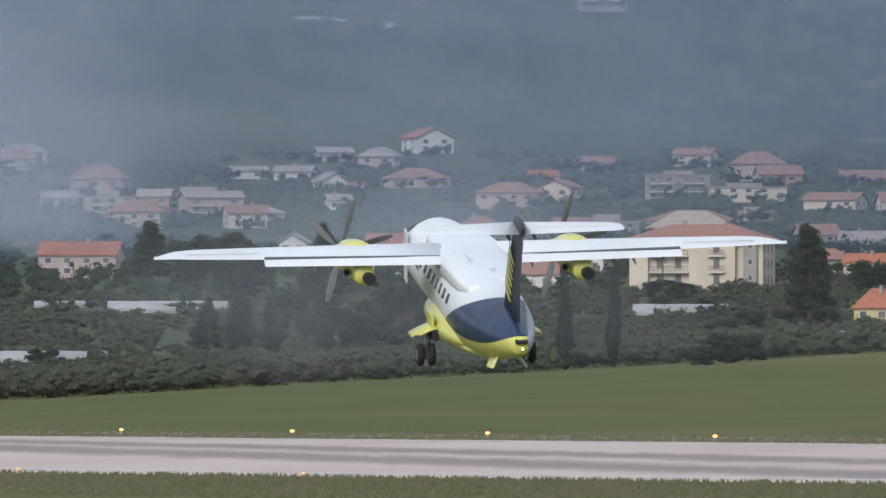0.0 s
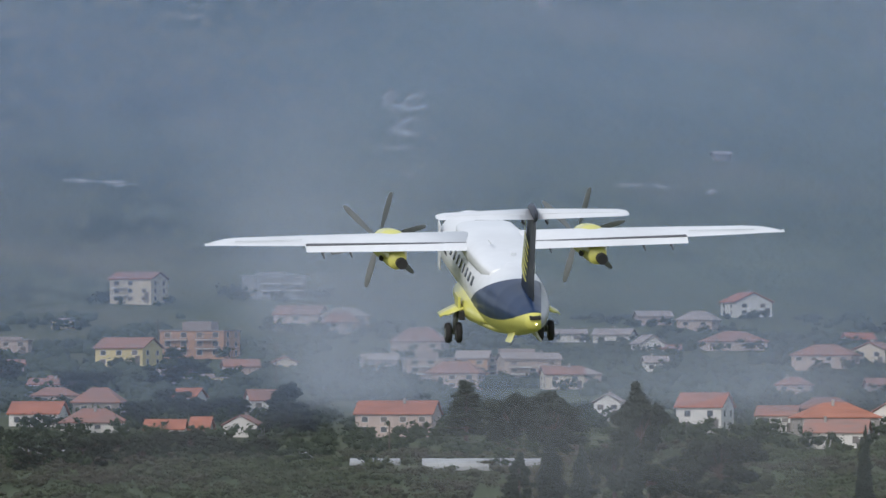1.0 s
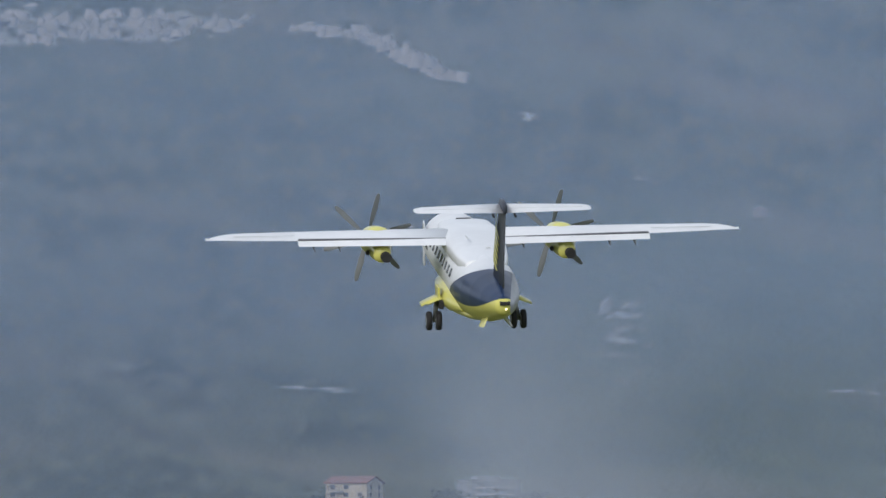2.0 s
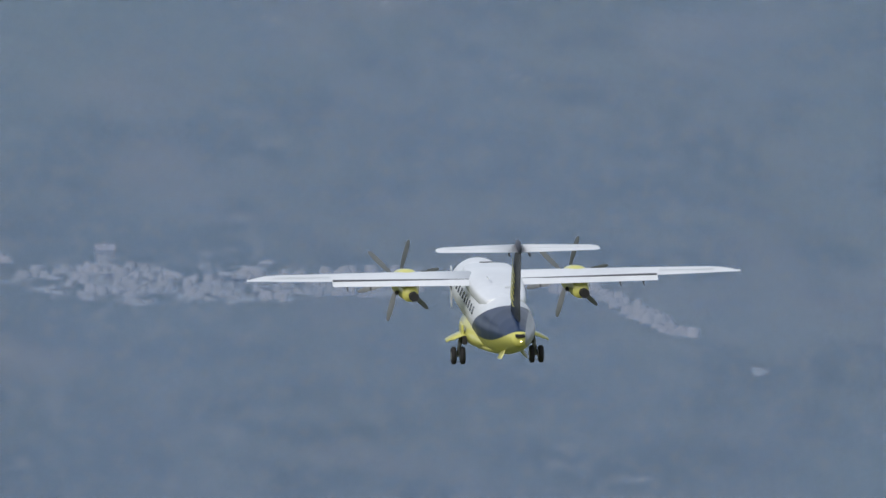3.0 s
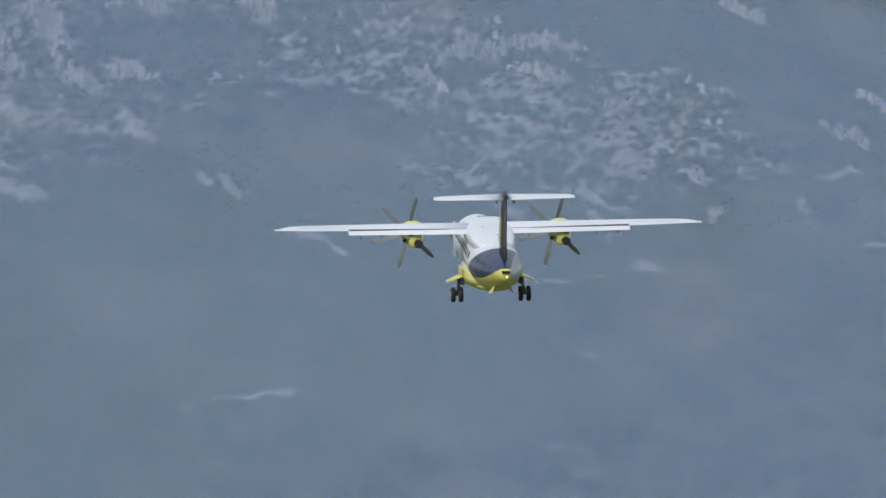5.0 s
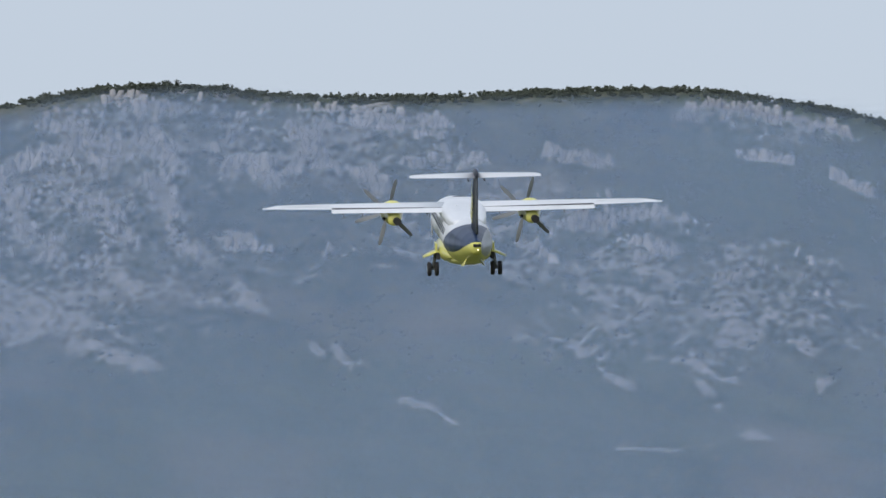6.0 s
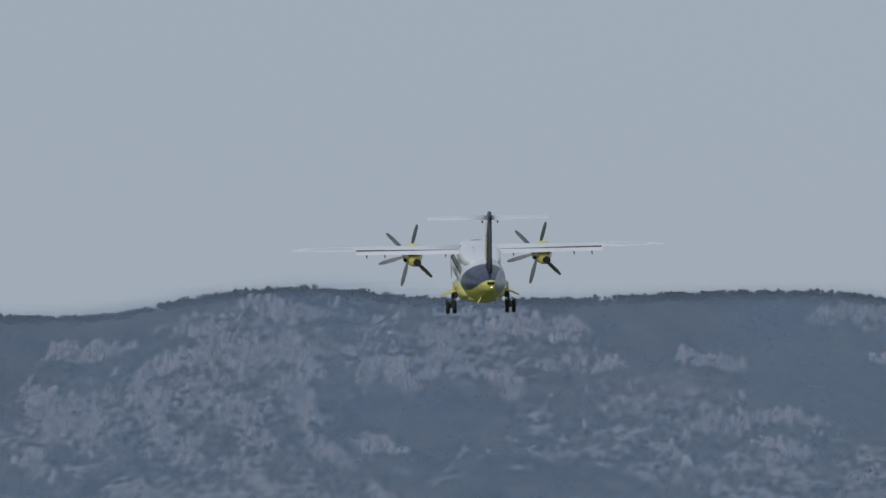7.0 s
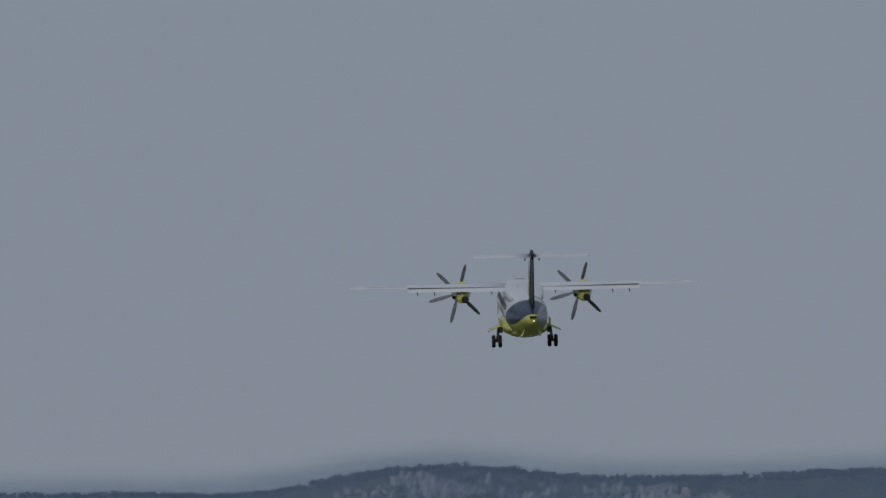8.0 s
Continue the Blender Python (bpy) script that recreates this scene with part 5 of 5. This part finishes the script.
FLAP_END = 6.9
for s in (-1, 1):
    wing = blade_wing("wing", [(s * a, y, c, z) for a, y, c, z in ((0.6, -1.0, 1.95, -0.1), (3.6, -0.95, 1.85, -0.08), (FLAP_END, -0.8, 1.55, -0.05), (9.1, -0.68, 1.25, -0.02), (9.7, -0.65, 1.0, 0.0), (10.15, -0.62, 0.62, 0.0), (10.4, -0.6, 0.3, 0.0), (10.49, -0.6, 0.1, 0.0))], WHITE, 0.15, cut=0.0)
    # dark bar for the slot's shade, then the lowered flap behind it
    bm = bmesh.new()
    loft(bm, [[(s * a, y + dy, z + dz) for dy, dz in ((0.1, 0.075), (-0.02, 0.05), (-0.02, -0.03), (0.1, -0.03))] for a, y, z in ((1.12, -1.04, -0.09), (FLAP_END - 0.02, -0.84, -0.045))])
    bmesh.ops.recalc_face_normals(bm, faces=bm.faces[:])
    air("flap_slot_shade", bm, SLOTGREY, wing, "dark bar for the shaded flap slot", False)
    bm = bmesh.new()
    rings = []
    for a, y, c in ((1.12, -1.05, 0.5), (FLAP_END, -0.85, 0.42)):
        rings.append([(s * a, y + c * py * 0.94, -0.19 + c * (pz * 1.0 + (py - 1) * 0.28)) for py, pz in ((1, 0.08), (0.86, 0.17), (0.5, 0.15), (0, 0.0), (0.5, -0.03), (0.9, -0.06))])
        for i, p in enumerate(rings[-1]):
            rings[-1][i] = (p[0], p[1] - c * 0.78, p[2] + 0.1)
    loft(bm, rings)
    bmesh.ops.recalc_face_normals(bm, faces=bm.faces[:])
    air("flap", bm, WHITE, wing, "", False)
    bm = bmesh.new()
    loft(bm, [[(s * a, y + dy, z + dz) for dy, dz in ((0.02, 0.01), (-0.02, 0.01), (-0.02, -0.012), (0.02, -0.012))] for a, y, z in ((FLAP_END + 0.1, -0.45, 0.115), (9.4, -0.38, 0.1))])
    bmesh.ops.recalc_face_normals(bm, faces=bm.faces[:])
    air("aileron_hinge", bm, GREYWHITE, wing, "grey hinge line", False)
    for a in (1.9, 5.3, 6.3):
        bm = bmesh.new()
        loft(bm, [ring(y, hw, zb, zt, 10) for y, hw, zb, zt in ((-0.3, 0.02, -0.26, -0.2), (-0.9, 0.035, -0.36, -0.2), (-1.3, 0.03, -0.4, -0.28), (-1.5, 0.012, -0.4, -0.35))])
        bmesh.ops.recalc_face_normals(bm, faces=bm.faces[:])
        bmesh.ops.translate(bm, verts=bm.verts[:], vec=(s * a, 0, 0))
        air("flap_track", bm, SLOTGREY, wing, "slim flap track fairing")
    bm = bmesh.new()
    bmesh.ops.create_uvsphere(bm, u_segments=10, v_segments=6, radius=0.05, matrix=Matrix.Translation((s * 10.44, -0.42, 0.02)))
    air("wingtip_lamp", bm, GREYWHITE, wing)
    # engine
    ex = s * 3.62
    nac = fairing("engine_nacelle", ((3.9, 0.26, -1.14, -0.62), (3.2, 0.42, -1.2, -0.4), (1.8, 0.56, -1.1, 0.02), (0.6, 0.56, -0.98, 0.2), (-0.4, 0.43, -0.98, -0.05), (-1.1, 0.32, -0.92, -0.3)), YELLOW, "yellow engine nacelle", cx=ex, power=2.4)
    bm = tube(bmesh.new(), (ex + 0.08, -0.8, -0.66), (ex + 0.15, -1.3, -0.7), 0.2, 0.2, 24)
    pipe = air("exhaust_pipe", bm, BLACK, nac, "sooty black exhaust pipe", False)
    bm = tube(bmesh.new(), (ex - 0.5, -0.3, -0.62), (ex - 0.52, -0.6, -0.62), 0.07, 0.09, 12)
    air("cooling_outlet", bm, BLACK, nac, "", False)
    bm = bmesh.new()
    loft(bm, [ring(y, r, -0.88 - r, -0.88 + r, 20) for y, r in ((4.0, 0.24), (4.3, 0.22), (4.6, 0.15), (4.8, 0.04))])
    bmesh.ops.recalc_face_normals(bm, faces=bm.faces[:])
    bmesh.ops.translate(bm, verts=bm.verts[:], vec=(ex, 0, 0))
    hub = air("propeller_hub", bm, GREYWHITE, nac)
    for i in range(6):
        bm = bmesh.new()
        rings = []
        for r, c, tw in ((0.22, 0.1, 60), (0.5, 0.2, 48), (1.0, 0.26, 32), (1.5, 0.22, 22), (1.75, 0.14, 18), (1.8, 0.05, 18)):
            t = radians(tw)
            rings.append([(u * math.cos(t) - v * math.sin(t), u * math.sin(t) + v * math.cos(t), r) for u, v in ((-c / 2, 0), (-c / 4, 0.025), (c / 4, 0.025), (c / 2, 0), (c / 4, -0.012), (-c / 4, -0.012))])
        loft(bm, rings)
        bmesh.ops.recalc_face_normals(bm, faces=bm.faces[:])
        bm.transform(pose(ex, 4.2, -0.88, 0, 60 * i + 15, 0))
        air("propeller_blade", bm, BLADE, hub, "", False)

# tail
fin = blade_wing("fin", ((-0.5, -10.2, 2.8, 0), (0.4, -10.25, 2.4, 0), (1.6, -10.6, 2.1, 0), (2.4, -10.85, 1.75, 0), (2.85, -10.95, 1.6, 0), (3.04, -10.95, 1.5, 0)), FINNAVY, 0.12, "navy tail fin", upright=True, cut=0.3)
blade_wing("rudder", ((-0.3, -10.45, 1.25, 0), (0.4, -10.45, 1.25, 0), (1.6, -10.7, 1.0, 0), (2.4, -11.0, 0.8, 0), (2.78, -11.0, 0.7, 0)), DARKNAVY, 0.13, "dark navy rudder", parent=fin, upright=True)
bm = bmesh.new()
loft(bm, [ring(y, hw, zb, zt, 20) for y, hw, zb, zt in ((-9.2, 0.03, 2.84, 2.92), (-9.7, 0.08, 2.7, 3.06), (-10.5, 0.1, 2.64, 3.16), (-10.95, 0.085, 2.66, 3.14), (-11.1, 0.04, 2.76, 3.02))])
bmesh.ops.recalc_face_normals(bm, faces=bm.faces[:])
air("fin_cap", bm, DARKNAVY, fin, "dark cap over the fin")
for s in (-1, 1):
    stab = blade_wing("tailplane", [(s * a, y, c, z) for a, y, c, z in ((0.05, -10.85, 1.7, 2.72), (1.6, -10.72, 1.45, 2.72), (3.1, -10.6, 1.15, 2.72), (3.36, -10.5, 0.85, 2.72), (3.43, -10.3, 0.4, 2.72))], WHITE, 0.11)
    bm = bmesh.new()
    loft(bm, [[(s * a, y + dy, 2.72 + z + dz) for dy, dz in ((0.02, 0.01), (-0.02, 0.01), (-0.02, -0.01), (0.02, -0.01))] for a, y, z in ((0.25, -10.3, 0.1), (3.1, -10.22, 0.075))])
    bmesh.ops.recalc_face_normals(bm, faces=bm.faces[:])
    air("elevator_hinge", bm, GREYWHITE, stab, "grey hinge line", False)
    bm = box(bmesh.new(), s * 0.42 - 0.03, s * 0.42 + 0.03, -11.0, -10.5, 2.56, 2.66, 0.01)
    air("hinge_horn", bm, BLACK, stab, "", False)


def fin_half(y, z):
    """Half the fin's thickness at a place on its side, and its leading edge there."""
    g = (z + 0.5) / 3.9
    lead, chord = -7.45 - 2.0 * g, 2.75 - 1.2 * g
    f = min(0.98, max(0.01, (lead - y) / chord))
    t = 5 * 0.12 * chord * (0.2969 * math.sqrt(f) - 0.126 * f - 0.3516 * f * f + 0.2843 * f ** 3 - 0.1015 * f ** 4)
    return max(t, 0.05), lead


def swirl(side):
    """Yellow curved feathers painted along the fin, each a thin raised stroke."""
    bm = bmesh.new()
    for k in range(6):
        z0, z1 = 0.2 + 0.26 * k, 1.0 + 0.28 * k
        n = 14
        prev = None
        for i in range(n + 1):
            f = i / n
            z = min(2.7, z0 + (z1 - z0) * f)
            lead = fin_half(0, z)[1]
            y = lead - 1.5 + 0.02 * k + 1.25 * math.sin(1.75 * f)
            wid = (0.17 - 0.012 * k) * math.sin(math.pi * min(1, f + 0.1)) + 0.02
            row = []
            for yy, dt in ((y - wid, 0.02), (y + wid, 0.02), (y + wid, -0.02), (y - wid, -0.02)):
                sag = 0.85 if dt < 0 else 1.0
                row.append(bm.verts.new((side * (fin_half(yy, z)[0] * 0.985 * sag + 0.02), yy, z)))
            if prev:
                bm.faces.new((prev[0], prev[1], row[1], row[0]))
                bm.faces.new((prev[1], prev[2], row[2], row[1]))
                bm.faces.new((prev[3], prev[0], row[0], row[3]))
            prev = row
    bmesh.ops.recalc_face_normals(bm, faces=bm.faces[:])
    air("painted_feathers", bm, YELLOW, fin, "yellow feather pattern", False)


swirl(-1)
swirl(1)

# rear details
bm = box(bmesh.new(), -0.2, 0.2, -11.02, -10.8, -0.86, -0.72, 0.03)
air("auxiliary_exhaust", bm, BLACK, FUSE, "black auxiliary exhaust slot", False)
bm = bmesh.new()
bmesh.ops.create_uvsphere(bm, u_segments=12, v_segments=8, radius=0.026, matrix=Matrix.Translation((0.04, -10.97, -1.02)))
air("tail_lamp", bm, TAILLAMP, FUSE, "bright white tail lamp")
for s in (-1, 1):
    bm = bmesh.new()
    v = [(s * 0.36, -7.0, -2.05), (s * 0.34, -8.4, -1.75), (s * 0.56, -8.6, -2.14), (s * 0.6, -7.7, -2.26)]
    n = Vector((0.03, 0, 0.012))
    loft(bm, [[tuple(Vector(p) - n) for p in v], [tuple(Vector(p) + n) for p in v]])
    bmesh.ops.recalc_face_normals(bm, faces=bm.faces[:])
    air("ventral_fin", bm, YELLOW if s < 0 else GREYWHITE, FUSE, "", False)
bm = box(bmesh.new(), -0.3, 0.3, 2.55, 2.7, -0.12, 0.1, 0.03)
air("air_intake", bm, BLACK, FUSE, "black intake slot on the roof", False)
for x, y, z, w, l in ((0.25, -3.4, 0.02, 0.2, 0.05), (-0.45, -2.3, 0.26, 0.05, 0.6), (0.5, -4.6, -0.13, 0.04, 1.6)):
    air("panel_seam", box(bmesh.new(), x - w / 2, x + w / 2, y - l / 2, y + l / 2, z - 0.04, z + 0.02), GREYWHITE, FUSE, "", False)
for s in (-1, 1):
    for i in range(11):
        y = 5.0 - i * 0.8
        z = -1.02
        bm = box(bmesh.new(), -0.03, 0.03, -0.13, 0.13, -0.17, 0.17, 0.025)
        bm.transform(pose(s * 1.175, y, z, 0, s * -20, 0))
        air("cabin_window", bm, CABINGLASS, FUSE, "", False)
    bm = box(bmesh.new(), -0.03, 0.03, -0.4, 0.4, -0.95, 0.75, 0.03)
    bm.transform(pose(s * 1.17, 6.0, -1.4, 0, 0, s * 4))
    air("cabin_door", bm, GREYWHITE, FUSE, "", False)
bm = bmesh.new()
loft(bm, [ring(y, hw, zb, zt, 24, 2.4) for y, hw, zb, zt in ((8.4, 0.62, -1.3, -0.98), (7.95, 0.78, -1.25, -0.84), (7.5, 0.86, -1.2, -0.72))])
bmesh.ops.recalc_face_normals(bm, faces=bm.faces[:])
air("windscreen", bm, CABINGLASS, FUSE, "dark cockpit windscreen", False)


# wheels
def wheel(parent, x, y, z, r=0.37, w=0.21):
    bm = bmesh.new()
    loft(bm, [[(dx, rr * math.cos(a), rr * math.sin(a)) for a in [2 * math.pi * i / 28 for i in range(28)]] for dx, rr in ((-w / 2, r * 0.55), (-w / 2, r * 0.85), (-w * 0.3, r), (w * 0.3, r), (w / 2, r * 0.85), (w / 2, r * 0.55))])
    bmesh.ops.recalc_face_normals(bm, faces=bm.faces[:])
    bmesh.ops.translate(bm, verts=bm.verts[:], vec=(x, y, z))
    t = air("wheel", bm, RUBBER, parent, "black tyre")
    bm = tube(bmesh.new(), (x - w * 0.52, y, z), (x + w * 0.52, y, z), r * 0.5, r * 0.5, 20)
    air("rim", bm, STEEL, t, "", False)


for s in (-1, 1):
    leg = air("main_gear_leg", tube(bmesh.new(), (s * 1.5, -1.5, -2.3), (s * 1.66, -1.6, -3.17), 0.1, 0.075, 14), STEEL, AIR, "", True)
    air("drag_strut", tube(bmesh.new(), (s * 1.5, -0.6, -2.5), (s * 1.64, -1.5, -2.95), 0.05, 0.05, 10), STEEL, leg)
    air("axle", tube(bmesh.new(), (s * 1.38, -1.6, -3.18), (s * 1.94, -1.6, -3.18), 0.06, 0.06, 10), STEEL, leg)
    wheel(leg, s * 1.47, -1.6, -3.18)
    wheel(leg, s * 1.85, -1.6, -3.18)
    # opened gear door: a notched curved panel hanging out from the fairing
    bm = bmesh.new()
    out = []
    for k in range(7):
        f = k / 6
        x, z = s * (1.36 + 0.8 * f), -2.2 - 0.34 * f ** 1.4
        out.append([(x, -1.0, z), (x, -1.5, z + 0.02), (x, -2.1 + (0.35 if f > 0.7 else 0), z), (x, -2.1 + (0.35 if f > 0.7 else 0), z - 0.05), (x, -1.5, z - 0.03), (x, -1.0, z - 0.05)])
    loft(bm, out)
    bmesh.ops.recalc_face_normals(bm, faces=bm.faces[:])
    air("gear_door", bm, YELLOW, AIR, "yellow wheel bay door, open")
    bm = box(bmesh.new(), s * 1.5 - 0.05, s * 1.5 + 0.05, -2.0, -1.1, -2.3, -1.8, 0.02)
    air("upper_gear_door", bm, YELLOW, AIR, "narrow yellow door, open", False)
    # solid black block gives the open bay's shade a shape
    air("wheel_bay_shade", box(bmesh.new(), s * 1.42 - 0.1, s * 1.42 + 0.1, -2.2, -0.9, -2.62, -2.28, 0.03), BLACK, AIR, "black block for the shade in the open wheel bay", False)
nose = air("nose_gear_leg", tube(bmesh.new(), (0, 7.0, -2.4), (0, 7.1, -3.3), 0.08, 0.06, 12), STEEL, AIR)
for x in (-0.17, 0.17):
    wheel(nose, x, 7.1, -3.35, 0.3, 0.18)

# ---- smoke from a field fire drifting over the village, and sheets tinted as haze ----
def smoke_and_haze_material(name, colour, low, high):
    m = bpy.data.materials.new(name)
    m.use_nodes = True
    n, l = m.node_tree.nodes, m.node_tree.links
    n.clear()
    out = n.new("ShaderNodeOutputMaterial")
    mix = n.new("ShaderNodeMixShader")
    clear = n.new("ShaderNodeBsdfTransparent")
    grey = n.new("ShaderNodeBsdfDiffuse")
    grey.inputs[0].default_value = (*colour, 1)
    at = n.new("ShaderNodeAttribute")
    at.attribute_name = "sheet_amount"
    co = n.new("ShaderNodeTexCoord")
    ns = n.new("ShaderNodeTexNoise")
    ns.inputs["Scale"].default_value, ns.inputs["Detail"].default_value = 0.028, 4
    ns.inputs["Distortion"].default_value = 0.6
    rg = n.new("ShaderNodeMapRange")
    rg.inputs[1].default_value, rg.inputs[2].default_value = low, high
    mul = n.new("ShaderNodeMath")
    mul.operation = "MULTIPLY"
    l.new(co.outputs["Object"], ns.inputs[0])
    l.new(ns.outputs[0], rg.inputs[0])
    l.new(rg.outputs[0], mul.inputs[0])
    l.new(at.outputs["Fac"], mul.inputs[1])
    l.new(mul.outputs[0], mix.inputs[0])
    l.new(clear.outputs[0], mix.inputs[1])
    l.new(grey.outputs[0], mix.inputs[2])
    l.new(mix.outputs[0], out.inputs[0])
    return m


SMOKE = smoke_and_haze_material("thin_smoke_and_haze", (0.49, 0.54, 0.61), 0.1, 0.95)
# distance haze put into a blue diffuse colour for see-through sheets
HAZE = smoke_and_haze_material("haze_tint", (0.208, 0.29, 0.445), -0.6, 0.6)


def smoke_billow(name, x, y, z, wide0, wide1, tall, drift, thick, lift=0.0):
    """A wavy billow, for smoke and for added haze, rising from (x, y, z), leaning by drift and thinning towards its
    edges.
    """
    nu, nv = 40, 40
    vs, dens = [], []
    for j in range(nv + 1):
        g = j / nv
        half = wide0 + (wide1 - wide0) * g ** 0.8
        for i in range(nu + 1):
            f = 2 * i / nu - 1
            px = x + drift * g ** 1.2 + f * half
            py = y + half * (0.1 * math.sin(2.2 * f + 3.1 * g) + 0.05 * math.sin(4 * f - 4 * g) + 0.25 * f * f)
            vs.append((px, py, z + tall * g))
            edge = max(0.0, 1 - f * f) ** 1.6
            rise = ease(0.0, 0.12 + lift, g) * (1 - ease(0.1, 0.85, g))
            dens.append(thick * edge * rise)
    w = nu + 1
    fs = [(j * w + i, j * w + i + 1, (j + 1) * w + i + 1, (j + 1) * w + i) for j in range(nv) for i in range(nu)]
    ob = from_arrays(name, vs, fs, SMOKE, True)
    a = ob.data.attributes.new("sheet_amount", "FLOAT", "POINT")
    a.data.foreach_set("value", dens)
    tagged(ob, "thin pale grey sheet for smoke over the houses and added haze over hedges", "smoke", kind="stuff")


smoke_billow("smoke_plume", -66.5, 2500.0, 9.0, 8.0, 46.0, 85.0, -2.0, 0.60, 0.00)
smoke_billow("smoke_plume", -66.0, 2516.0, 9.0, 9.0, 52.0, 80.0, 3.0, 0.60, 0.00)
smoke_billow("smoke_bank", -47.0, 2546.0, 8.4, 32.0, 38.0, 36.0, -3.6, 0.64, 0.20)
smoke_billow("smoke_bank", 4.0, 2474.0, 8.9, 36.0, 40.0, 28.8, -3.5, 0.62, 0.20)
# added pale sheet that lays haze over the near hedges, not fire smoke
smoke_billow("near_haze_sheet", 12.0, 1945.0, -9.0, 130.0, 140.0, 56.0, 0.0, 0.22, 0.10)


def haze_sheet(y, x0, x1, low, high, crest, thick):
    """Wavy see-through sheet before the hill, its blue colour standing in for distance haze; it thickens from low to
    high and thins out just under the crest.
    """
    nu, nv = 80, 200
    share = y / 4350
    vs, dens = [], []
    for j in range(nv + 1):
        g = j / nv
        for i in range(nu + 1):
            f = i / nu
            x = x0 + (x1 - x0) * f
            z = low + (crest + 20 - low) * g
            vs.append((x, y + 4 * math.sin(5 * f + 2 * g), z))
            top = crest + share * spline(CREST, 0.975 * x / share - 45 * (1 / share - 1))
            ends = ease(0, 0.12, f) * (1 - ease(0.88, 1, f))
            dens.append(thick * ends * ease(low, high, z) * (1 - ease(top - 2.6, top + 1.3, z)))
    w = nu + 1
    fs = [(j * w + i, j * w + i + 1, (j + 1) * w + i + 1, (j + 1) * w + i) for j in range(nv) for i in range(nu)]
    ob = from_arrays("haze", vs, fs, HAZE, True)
    ob.data.attributes.new("sheet_amount", "FLOAT", "POINT").data.foreach_set("value", dens)
    tagged(ob, "thin see-through sheet tinted blue as haze before the hillside", "haze", kind="stuff")


haze_sheet(2468, -650, 400, 8, 18, 213.3, 0.27)
haze_sheet(2720, -750, 420, 21, 40, 237.6, 0.27)
haze_sheet(3000, -850, 450, 45, 85, 264.5, 0.36)
